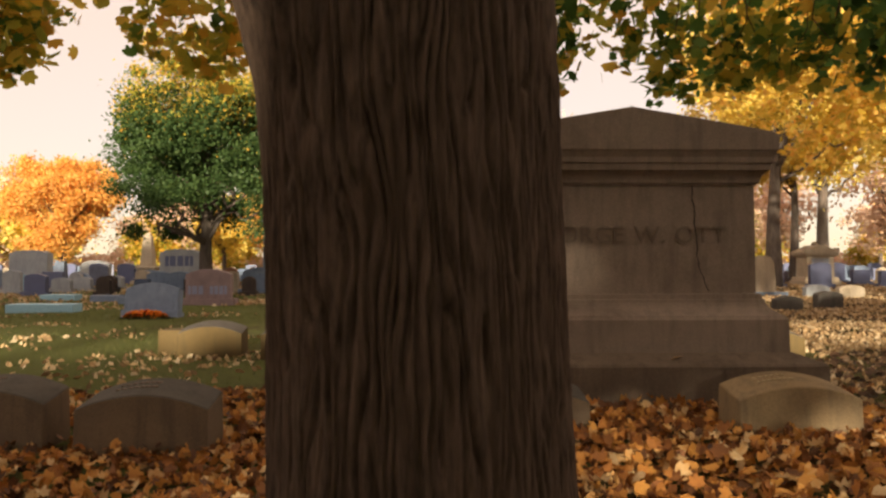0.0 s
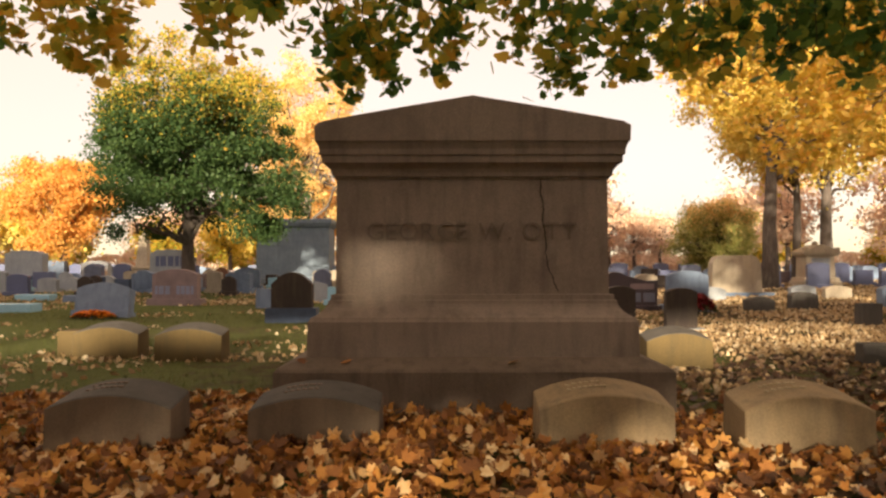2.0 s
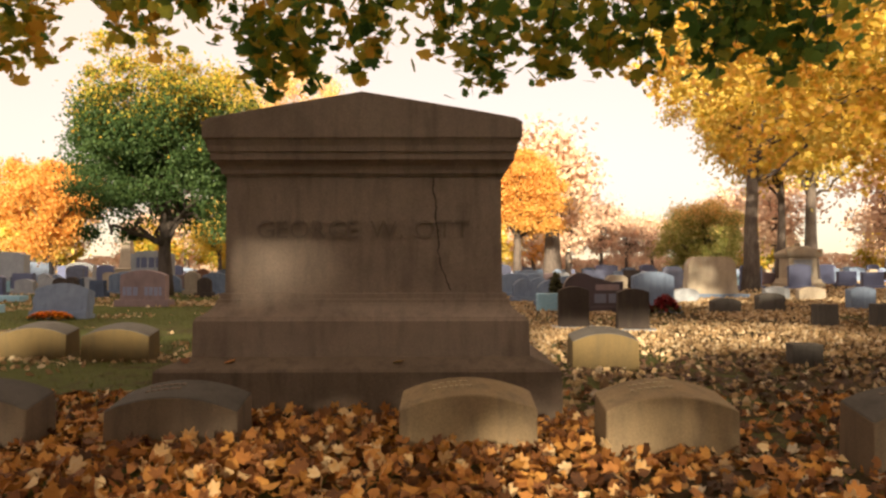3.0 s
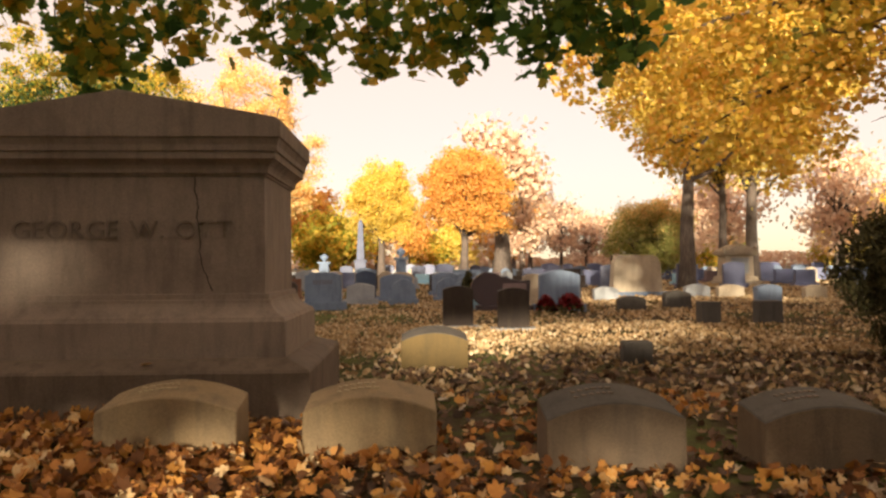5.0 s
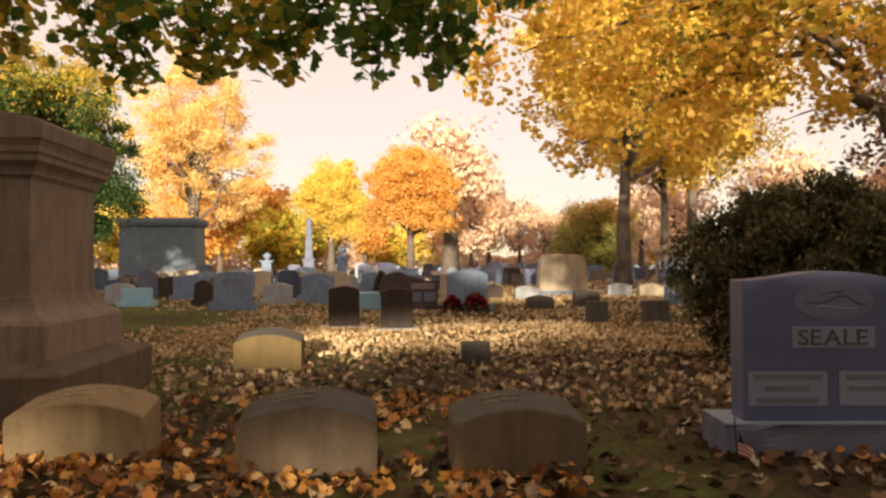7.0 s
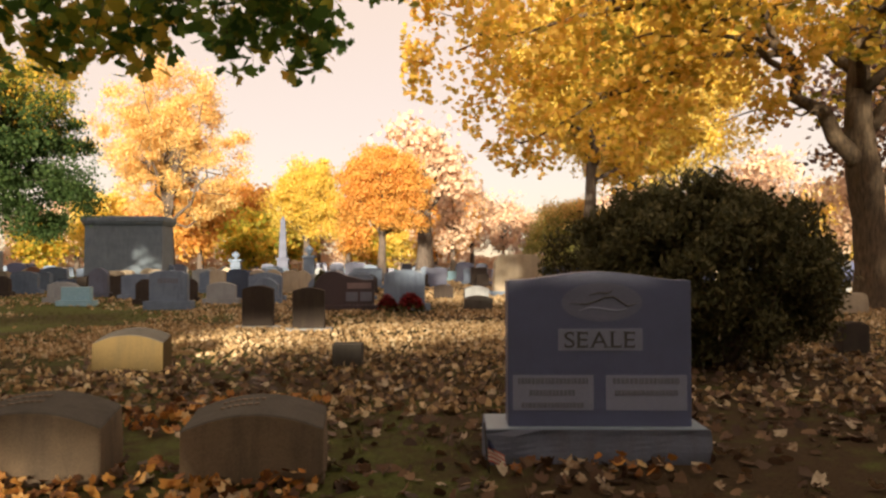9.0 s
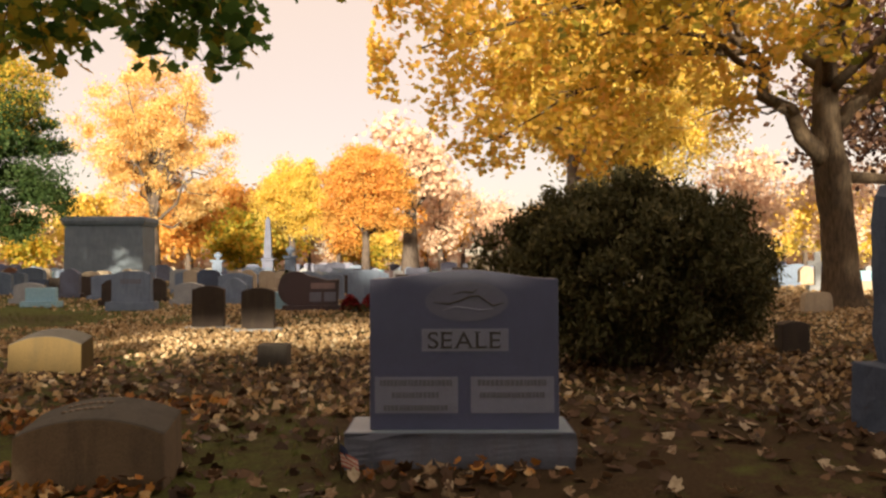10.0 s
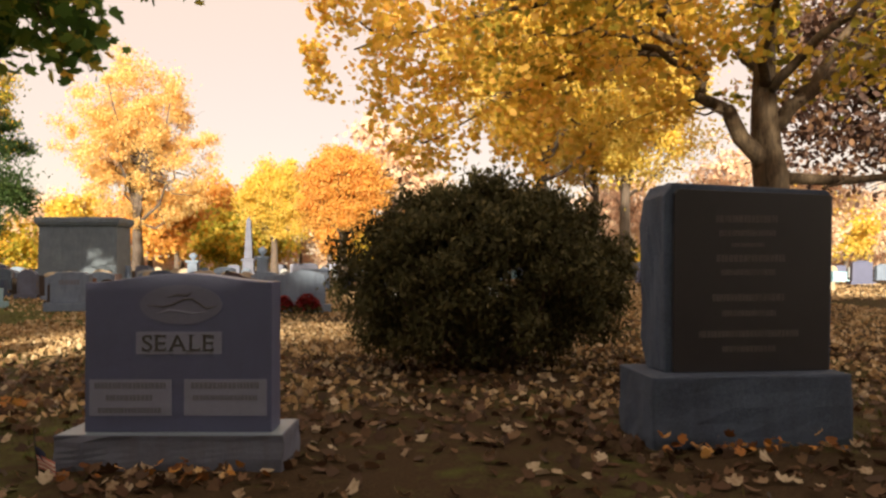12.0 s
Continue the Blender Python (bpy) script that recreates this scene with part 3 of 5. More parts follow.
# ---- the family monument ----
def family_monument():
    hx, hy = 1.037, 0.575
    ob = thing("family_monument", pose(1.56, 5.72 + hy, 0), "large weathered brown sandstone family monument with gabled cap, cracked face", "monument")

    def ring(z, e):
        return (z, hx + e, hy + e)

    part("plinth", stacked([ring(-0.1, 0.395), ring(0.365, 0.392), ring(0.385, 0.375), ring(0.45, 0.20)]), DARK_SANDSTONE, ob, "darker brown bottom course")
    part("step", stacked([ring(0.448, 0.19), ring(0.705, 0.186), ring(0.725, 0.172), ring(0.735, 0.168)]), SANDSTONE, ob)
    foot = [ring(0.733, 0.165)] + [ring(0.733 + 0.125 * f, 0.055 + 0.11 * (1 - f) ** 2.2) for f in (0.15, 0.3, 0.45, 0.6, 0.8, 1.0)]
    part("base_moulding", stacked(foot + [ring(0.862, 0.040), ring(0.90, 0.038), ring(0.905, 0.02)]), SANDSTONE, ob)
    part("die", stacked([ring(0.90, 0.006), ring(1.785, 0.0)]), SANDSTONE, ob)
    part("cornice", stacked([ring(1.783, 0.012), ring(1.80, 0.014), ring(1.802, 0.03), ring(1.83, 0.034)]
                            + [ring(1.835 + 0.06 * f, 0.036 + 0.05 * f ** 1.6) for f in (0.0, 0.35, 0.7, 1.0)]
                            + [ring(1.90, 0.096), ring(1.955, 0.098), ring(1.957, 0.112), ring(2.0, 0.116)]
                            + [ring(2.0 + 0.05 * f, 0.116 + 0.018 * f) for f in (0.4, 1.0)]), SANDSTONE, ob)
    w, top, apex = hx + 0.146, 2.175, 2.40
    outline = [(-w, 2.049), (w, 2.049), (w + 0.006, top), (w - 0.05, top + 0.03)]
    outline += [(w * (1 - 2 * i / 20) * 0.95, top + 0.03 + (apex - top - 0.03) * (1 - abs(1 - 2 * i / 20)) ** 0.94) for i in range(1, 20)]
    outline += [(-w + 0.05, top + 0.03), (-w - 0.006, top)]
    part("cap", extruded(outline, -hy - 0.146, hy + 0.146, 0.012), SANDSTONE, ob)
    letters("letter", "GEORGE W. OTT", 0.135, 1.60, 0.016, Matrix.Translation((0.0, -hy - 0.003, 1.385)), LETTER, ob)
    rnd = random.Random(4)
    for name, pts in (("crack", [(0.53, 1.78), (0.525, 1.66), (0.55, 1.55), (0.54, 1.45), (0.565, 1.32), (0.56, 1.22), (0.585, 1.10), (0.63, 0.98), (0.655, 0.91)]),):
        bm = bmesh.new()
        fine = []
        for (x0, z0), (x1, z1) in zip(pts, pts[1:]):
            for i in range(5):
                fine.append((x0 + (x1 - x0) * i / 5 + rnd.uniform(-0.006, 0.006), z0 + (z1 - z0) * i / 5))
        left = [bm.verts.new((x - rnd.uniform(0.003, 0.007), -hy - 0.0065, z)) for x, z in fine]
        right = [bm.verts.new((x + rnd.uniform(0.003, 0.007), -hy - 0.0065, z)) for x, z in fine]
        for i in range(len(fine) - 1):
            bm.faces.new((left[i], left[i + 1], right[i + 1], right[i]))
        part(name, bm, CRACK, ob)
    return ob


family_monument()

# ---- front row of low markers ----
TAN = "low tan stone grave marker with curved top, leaves at foot"
low_marker(-2.82, 4.43, 0.76, 0.42, 0.36, 0, 1, "low tan stone grave marker with dark curved top", material=SHADED_MARKER, shaded_top=True)
low_marker(-1.79, 4.28, 0.80, 0.41, 0.36, 0, 8, "low brown grave marker with shade-darkened top", material=SHADED_MARKER, shaded_top=True)
low_marker(-0.66, 4.50, 0.76, 0.40, 0.36, 0, 2, "low brown stained grave marker with curved top", material=SHADED_MARKER, shaded_top=True)
low_marker(0.57, 4.48, 0.78, 0.39, 0.36, 0, 3, "low brown grave marker with worn lettering on top", material=SHADED_MARKER, shaded_top=True)
low_marker(2.30, 4.44, 0.80, 0.41, 0.36, 0, 4, TAN)
low_marker(3.46, 4.38, 0.76, 0.41, 0.36, 0, 5, TAN)
low_marker(4.78, 4.06, 0.745, 0.42, 0.36, 0, 6, "low tan grave marker with stained, shade-darkened top", material=SHADED_MARKER, shaded_top=True)
low_marker(5.92, 4.02, 0.73, 0.39, 0.36, 0, 7, "low weathered tan grave marker with blotched face", material=SHADED_MARKER, shaded_top=True)

# ---- second row, sunlit ----
for x, y, w in ((-2.77, 8.95, 0.80), (-1.69, 8.74, 0.80), (3.93, 8.10, 0.73)):
    low_marker(x, y, w, 0.42, 0.36, 0, int(x * 10) + 60, "low sunlit yellow stone grave marker with dark curved top", YELLOW_STONE, False, group="low markers in the second row", shaded_top=True)
tablet(-3.30, 9.40, 0.42, 0.30, 0.3, flat_top, YELLOW_STONE, "small square pale yellow stone block in the grass", name="small_marker")
tablet(6.23, 8.4, 0.33, 0.23, 0.22, flat_top, GREY_STONE_TOP_SHADE, "small square grey stone marker among leaves", name="small_marker", turn=-6)


# ---- the shared headstone of grey granite ----
def couple_headstone():
    ob = thing("granite_headstone", pose(7.835, 4.35, 0, 0, 0, -6), "polished grey granite headstone with curved top on a rough base", "gravestone")
    bm = roughened(box(-0.655, 0.60, -0.175, 0.25, -0.06, 0.19), 0.022, 7, 7, lambda c: c.z > 0.189 or c.z < -0.05)
    part("base", bm, GRANITE_ROUGH, ob, "rock-faced grey granite base")
    part("base_top", box(-0.645, 0.59, -0.163, 0.24, 0.186, 0.194, 0.002), SKY_TINTED_GRANITE, ob, "smooth base top with sky reflection in its colour")
    w, z0 = 1.045, 0.193
    h = w / 2
    out = [(-h, z0), (h, z0), (h, 1.025)] + [(h * (1 - 2 * i / 18), 1.025 + 0.05 * 0.5 * (1 + math.cos(math.pi * (1 - 2 * i / 18)))) for i in range(1, 18)] + [(-h, 1.025)]
    part("die", extruded(out, -0.10, 0.10, 0.008), GREY_GRANITE, ob)
    f = -0.10
    part("name_panel", box(-0.235, 0.245, f - 0.004, f + 0.004, 0.625, 0.75), PLATE, ob, "light frosted panel")
    letters("name_letter", "SEALE", 0.092, 0.40, 0.004, Matrix.Translation((0.0, f - 0.004, 0.6875)), INK, ob, True)
    panel_l = part("left_panel", box(-0.495, -0.035, f - 0.004, f + 0.004, 0.285, 0.485), PLATE, ob, "light frosted panel")
    panel_r = part("right_panel", box(0.035, 0.495, f - 0.004, f + 0.004, 0.285, 0.485), PLATE, ob, "light frosted panel")
    text_bars(random.Random(3), panel_l, [(-0.265, 0.452, 0.40, 0.034), (-0.265, 0.385, 0.27, 0.032), (-0.265, 0.315, 0.36, 0.030)], FROST_DARK, f - 0.004)
    text_bars(random.Random(5), panel_r, [(0.265, 0.452, 0.38, 0.034), (0.265, 0.385, 0.36, 0.030)], FROST_DARK, f - 0.004)
    bm = bmesh.new()
    rim = []
    for i in range(40):
        a = 2 * math.pi * i / 40
        rim.append((0.015 + 0.23 * math.cos(a), 0.90 + 0.11 * math.sin(a)))
    a = [bm.verts.new((x, f - 0.004, z)) for x, z in rim]
    b = [bm.verts.new((x, f + 0.002, z)) for x, z in rim]
    bm.faces.new(a)
    for i in range(40):
        bm.faces.new((a[(i + 1) % 40], a[i], b[i], b[(i + 1) % 40]))
    oval = part("oval", bm, OVAL, ob, "oval with carved hills")
    for name, mat, pts in (("carving", INK, [(-0.17, 0.895), (-0.08, 0.888), (-0.02, 0.905), (0.03, 0.928), (0.08, 0.932), (0.12, 0.905), (0.16, 0.878), (0.22, 0.893)]),
                           ("carving", PLATE, [(-0.12, 0.85), (-0.05, 0.872), (0.02, 0.862), (0.09, 0.852), (0.16, 0.86)]),
                           ("carving", INK, [(-0.06, 0.94), (0.0, 0.955), (0.05, 0.95), (0.075, 0.968)])):
        bm = bmesh.new()
        add_limb(bm, [Vector((x, f - 0.004, z)) for x, z in pts], [0.002] + [0.006] * (len(pts) - 2) + [0.002], 5)
        part(name, bm, mat, oval)


couple_headstone()


def grave_flag():
    ob = thing("grave_flag", pose(7.16, 4.09, 0, 0, -6, 8), "small faded flag on a dark stick", "flag")
    bm = bmesh.new()
    add_limb(bm, [Vector((0, 0, -0.08)), Vector((0, 0, 0.12)), Vector((0.004, 0, 0.27))], [0.005, 0.005, 0.004], 6)
    part("stick", bm, STICK, ob)

    def strip(z0, z1, x1, mat, name, x0=0.0):
        bm = bmesh.new()
        n = 8
        rows = []
        for z in (z0, z1):
            rows.append([bm.verts.new((x0 + 0.006 + (x1 - x0) * i / n, -0.008 + 0.016 * math.sin(2.4 * i / n + z * 22), z - 0.055 * (i / n) ** 1.4 - 0.02)) for i in range(n + 1)])
        for i in range(n):
            bm.faces.new((rows[0][i], rows[0][i + 1], rows[1][i + 1], rows[1][i]))
        bmesh.ops.solidify(bm, geom=bm.faces[:], thickness=0.0015)
        part(name, bm, mat, ob)

    for i in range(7):
        strip(0.075 + 0.0115 * i, 0.0865 + 0.0115 * i, 0.085, CLOTH if i % 2 == 0 else CLOTH_WHITE, "stripe")
    strip(0.156, 0.205, 0.04, CLOTH_BLUE, "canton")


grave_flag()


# ---- the tall dark headstone ----
def dark_headstone():
    ob = thing("dark_headstone", pose(11.26, 4.72, 0), "tall dark polished granite headstone with rock-pitched sides on a thick base", "gravestone")
    part("base", roughened(box(-0.68, 0.61, -0.36, 0.24, -0.06, 0.43, 0.02), 0.02, 6, 4, lambda c: c.z > 0.415 or c.z < -0.05), DARK_ROUGH, ob, "thick blue-grey rock-faced base")
    bm = bmesh.new()
    hw, z0, z1, d0, d1 = 0.53, 0.428, 1.60, -0.20, 0.20
    prof = [(-hw, z0), (hw + 0.05, z0), (hw + 0.09, z1 - 0.05), (hw + 0.05, z1 - 0.01), (-hw + 0.07, z1 + 0.035), (-hw + 0.012, z1 - 0.05)]
    body = roughened(extruded(prof, d0 + 0.02, d1, 0.012), 0.042, 7, 5, lambda c: c.y < d0 + 0.035)
    part("rock_body", body, DARK_ROUGH, ob, "blue-grey rock-pitched sides")
    face = [(-hw + 0.05, z0 + 0.004), (hw + 0.02, z0 + 0.004), (hw + 0.055, z1 - 0.045), (-hw + 0.10, z1 - 0.01), (-hw + 0.07, z1 - 0.04)]
    part("polished_face", extruded(face, d0 - 0.012, d0 + 0.03, 0.005), DARK_GRANITE, ob, "dark polished face")
    rows = [(0.02, 1.40, 0.42, 0.045), (0.02, 1.31, 0.38, 0.038), (0.02, 1.235, 0.22, 0.026), (0.04, 1.15, 0.46, 0.045), (0.02, 1.06, 0.36, 0.038),
            (0.02, 0.90, 0.48, 0.045), (0.02, 0.80, 0.36, 0.038), (0.02, 0.67, 0.66, 0.042), (0.02, 0.575, 0.36, 0.038)]
    text_bars(random.Random(8), ob, rows, DARK_LETTER, d0 - 0.012)


dark_headstone()


# ---- stones of the middle distance ----
def dark_pair():
    for x, y, h in ((4.48, 13.05, 0.74), (5.40, 12.55, 0.72)):
        tablet(x, y, 0.54, h, 0.16, low_round, CHARCOAL, "dark weathered upright headstone with rounded top on a thin slab", (0.78, 0.36, 0.035), PALE, group="pair of dark headstones")


dark_pair()


def wing_headstone():
    """A dark stone: a round disc that runs out into a long shoulder."""
    ob = thing("winged_headstone", pose(5.78, 17.6, 0), "dark brown polished headstone, round at one end with long shoulder", "gravestone")
    out = [(0.69, 0.12), (0.72, 0.74), (0.45, 0.72), (0.15, 0.80)]
    out += [(-0.30 + 0.42 * math.cos(radians(a)), 0.52 + 0.42 * math.sin(radians(a))) for a in range(50, 271, 17)]
    part("die", extruded(out[::-1], -0.1, 0.1, 0.012), PURPLE_DARK, ob)
    part("base", box(-0.6, 0.85, -0.2, 0.2, -0.05, 0.13, 0.01), PURPLE_DARK, ob)
    part("panel", box(0.05, 0.62, -0.106, -0.095, 0.52, 0.66), PURPLE, ob, "light panel")
    for x in (0.02, 0.36):
        part("panel", box(x, x + 0.28, -0.106, -0.095, 0.22, 0.44), FROST_DARK, ob, "light panel")


PURPLE_DARK = stone_mat("dark_wine_granite", (0.075, 0.055, 0.065), (0.05, 0.04, 0.048), (0.09, 0.07, 0.07), 0.4, 0.1)
wing_headstone()
tablet(7.19, 17.5, 0.98, 0.97, 0.22, low_round, BLUE_GREY, "blue-grey granite headstone with low curved top", (1.25, 0.4, 0.16), group="middle headstones")
tablet(1.41, 18.6, 0.92, 0.96, 0.24, notched_top, BLUE_GREY, "blue-grey headstone with shouldered top and panel", (1.15, 0.42, 0.2), bars=((0, 0.7, 0.5, 0.12),), bar_material=FROST_DARK, group="middle headstones")
tablet(-1.63, 14.35, 0.80, 0.98, 0.22, round_top, CHARCOAL, "dark granite headstone with wavy top on a dark base", (1.0, 0.36, 0.28), DARK_ROUGH, group="middle headstones")
tablet(-3.29, 18.95, 0.48, 0.50, 0.25, flat_top, BLUE_GREY, "small blue-grey block headstone", group="middle headstones")
tablet(4.93, 18.3, 0.80, 0.42, 0.4, flat_top, CYAN_PALE, "low bluish white marker block", name="pale_marker")
tablet(-6.01, 15.75, 1.16, 0.74, 0.3, low_round, BLUE_GREY, "pale blue slanted headstone with flowers before it", (1.22, 0.42, 0.12), lean=-14)
tablet(-6.16, 20.4, 1.26, 1.01, 0.3, low_round, PURPLE, "mauve granite headstone with two panels", (1.5, 0.5, 0.18), bars=((-0.3, 0.42, 0.5, 0.24), (0.3, 0.42, 0.5, 0.24)), bar_material=PLATE)
tablet(-12.0, 35.5, 1.95, 1.88, 0.6, notched_top, PALE, "large pale marble headstone", (2.3, 1.0, 0.4), bars=((0, 1.3, 1.4, 0.5),), bar_material=GREY_GRANITE)
tablet(-20.9, 38.5, 2.0, 1.9, 0.6, notched_top, PALE, "large pale stone family headstone", (2.3, 1.0, 0.4))
tablet(-21.5, 47.4, 1.8, 1.4, 0.5, low_round, PALE, "pale headstone with curved top", (2.1, 0.8, 0.2))
tablet(-24.0, 47.0, 1.4, 1.4, 0.4, flat_top, BLUE_GREY, "dark blue-grey headstone with flat top")
for x in (-9.62, -8.51):
    tablet(x, 35.7, 0.62, 1.0, 0.24, round_top, BRICK_RED, "round-topped headstone of red-brown stone", (0.8, 0.4, 0.25), group="red-brown pair")
for x, y, w in ((-9.3, 17.6, 1.6), (-11.64, 23.1, 1.1), (-9.9, 22.5, 0.9), (-8.5, 21.2, 0.9)):
    tablet(x, y, w, 0.19, 0.5, flat_top, CYAN_PALE if w != 0.9 else BLUE_GREY, "low bluish slab marker lying in the grass", name="slab_marker", group="low slabs")
tablet(11.45, 25.2, 1.76, 1.42, 0.5, chest_top, CREAM, "big pale boulder-shaped headstone on a wide base", (2.4, 0.9, 0.14), BLUE_GREY)
for x, y, w, h, mat in ((12.94, 23.5, 0.80, 0.44, PALE), (13.96, 23.3, 0.85, 0.43, CREAM), (13.11, 19.1, 0.66, 0.55, BLUE_GREY), (9.6, 22.3, 0.75, 0.42, PALE), (8.6, 22.6, 0.6, 0.45, CHARCOAL),
                        (9.02, 17.75, 0.68, 0.33, GREY_STONE_TOP_SHADE), (10.34, 18.25, 0.66, 0.43, GREY_STONE_TOP_SHADE), (9.18, 13.5, 0.37, 0.40, GREY_STONE_TOP_SHADE), (10.36, 13.6, 0.46, 0.40, GREY_STONE_TOP_SHADE), (16.6, 23.0, 0.7, 0.4, CREAM)):
    tablet(x, y, w, h, 0.28, flat_top if w < 0.5 else low_round, mat, "low block marker of weathered stone among leaves", name="block_marker", group="low block markers")
for x, y, w, h, o, mat in ((-2.99, 25.9, 0.62, 0.98, round_top, GRANITE_ROUGH), (-2.10, 25.7, 0.66, 0.74, low_round, CHARCOAL), (-0.18, 23.8, 0.40, 0.70, flat_top, BRICK_RED), (-5.3, 41.5, 1.1, 1.12, low_round, BLUE_GREY),
                           (2.15, 23.4, 0.66, 0.95, notched_top, DARK_ROUGH), (2.64, 27.6, 0.64, 0.90, round_top, CREAM), (3.33, 31.5, 0.70, 0.82, round_top, CREAM), (3.16, 24.0, 0.50, 0.45, flat_top, CHARCOAL),
                           (0.76, 27.0, 0.55, 0.9, low_round, CREAM), (4.6, 29.0, 0.6, 0.75, flat_top, CHARCOAL), (6.1, 33.0, 1.3, 0.9, flat_top, BLUE_GREY), (9.3, 34.0, 1.0, 0.9, flat_top, GREY_GRANITE),
                           (11.6, 36.0, 0.8, 0.9, flat_top, CHARCOAL), (-5.2, 30.0, 0.5, 0.6, flat_top, CHARCOAL), (-1.2, 33.0, 0.9, 0.9, low_round, PALE), (-14.5, 27.0, 0.8, 0.8, low_round, GREY_GRANITE), (-16.5, 29.0, 0.7, 0.9, low_round, PALE)):
    tablet(x, y, w, h, 0.24, o, mat, "upright weathered headstone on a low base", (w * 1.25, 0.42, 0.13), group="far headstones")
tablet(12.5, 8.8, 0.36, 0.38, 0.2, low_round, CHARCOAL, "small dark headstone beside the round bush", name="small_headstone")
tablet(15.6, 15.4, 0.56, 0.44, 0.4, chest_top, CREAM, "small pale wedge marker in the leaves", name="wedge_marker", turn=-25)
tablet(17.1, 15.4, 0.60, 0.44, 0.4, chest_top, CREAM, "pale wedge marker beside the maple trunk", name="wedge_marker", turn=-20)
tablet(20.4, 26.3, 1.15, 1.0, 0.35, low_round, BLUE_GREY, "blue-grey headstone on a pale base", (1.5, 0.6, 0.2), PALE)
tablet(26.2, 31.8, 0.95, 0.98, 0.35, low_round, BLUE_GREY, "blue-grey headstone with a low curved top", (1.2, 0.6, 0.16))
tablet(26.0, 27.0, 1.6, 0.35, 0.4, flat_top, CREAM, "low pale stone kerb block", name="stone_block")


def marble_cross():
    ob = thing("marble_cross", pose(24.4, 26.6, 0, 0, 0, -20), "white marble cross on a stepped base", "cross")
    out = [(-0.11, 0.2), (0.11, 0.2), (0.11, 0.95), (0.36, 0.95), (0.36, 1.15), (0.11, 1.15), (0.11, 1.5), (-0.11, 1.5), (-0.11, 1.15), (-0.36, 1.15), (-0.36, 0.95), (-0.11, 0.95)]
    part("cross", extruded(out, -0.09, 0.09, 0.012), PALE, ob)
    part("base", box(-0.34, 0.34, -0.25, 0.25, -0.05, 0.205, 0.015), PALE, ob)


marble_cross()


def gabled_monument():
    ob = thing("gabled_monument", pose(20.46, 37.2, 0), "pale marble monument with gabled roof and corner blocks", "monument")
    part("base", stacked([(-0.05, 0.98, 0.8), (0.22, 0.98, 0.8), (0.24, 0.9, 0.72), (0.42, 0.86, 0.68), (0.43, 0.78, 0.62)], 0.0), CREAM, ob)
    part("die", stacked([(0.428, 0.72, 0.56), (1.5, 0.70, 0.54)]), CREAM, ob)
    part("panel", box(-0.46, 0.46, -0.575, -0.53, 0.6, 1.4, 0.008), PALE, ob)
    part("cornice", stacked([(1.498, 0.76, 0.6), (1.56, 0.86, 0.7), (1.66, 0.9, 0.74)]), CREAM, ob)
    part("gable", extruded([(-0.9, 1.658), (0.9, 1.658), (0.9, 1.74), (0.12, 2.1), (-0.12, 2.1), (-0.9, 1.74)], -0.74, 0.74, 0.015), CREAM, ob)
    for sx in (-1, 1):
        part("corner_block", box(sx * 0.8 - 0.1, sx * 0.8 + 0.1, -0.76, -0.5, 1.745, 1.95, 0.02), CREAM, ob)
    part("finial", turned([(2.09, 0.1), (2.14, 0.16), (2.24, 0.14), (2.3, 0.03)], 12), CREAM, ob)


gabled_monument()


def mausoleum():
    ob = thing("block_monument", pose(-7.05, 41.2, 0), "large pale blue-grey granite block monument with cornice", "monument")
    part("plinth", stacked([(-0.1, 2.25, 1.35), (0.35, 2.25, 1.35), (0.37, 2.17, 1.28)]), MAUSOLEUM, ob)
    part("body", stacked([(0.368, 2.03, 1.1), (3.2, 2.0, 1.06)]), MAUSOLEUM, ob)
    part("cornice", stacked([(3.198, 2.04, 1.12), (3.28, 2.10, 1.2), (3.38, 2.12, 1.22), (3.4, 2.16, 1.27), (3.62, 2.16, 1.27), (3.68, 2.1, 1.2)]), MAUSOLEUM, ob)


mausoleum()


def obelisk(x, y, h, w, mat, label):
    ob = thing("obelisk", pose(x, y, 0), label, "obelisk")
    part("base", stacked([(-0.05, w, w), (h * 0.06, w, w), (h * 0.065, w * 0.85, w * 0.85), (h * 0.12, w * 0.82, w * 0.82)]), mat, ob)
    part("pedestal", stacked([(h * 0.119, w * 0.66, w * 0.66), (h * 0.30, w * 0.64, w * 0.64), (h * 0.305, w * 0.78, w * 0.78), (h * 0.33, w * 0.78, w * 0.78), (h * 0.34, w * 0.6, w * 0.6)]), mat, ob)
    part("shaft", stacked([(h * 0.338, w * 0.48, w * 0.48), (h * 0.93, w * 0.28, w * 0.28), (h, 0.01, 0.01)]), mat, ob)


obelisk(-0.16, 52.0, 4.5, 0.58, GRANITE_ROUGH, "slender grey stone obelisk on a pedestal")
obelisk(-16.1, 42.0, 3.0, 0.75, CREAM, "broad pale obelisk catching low sun")


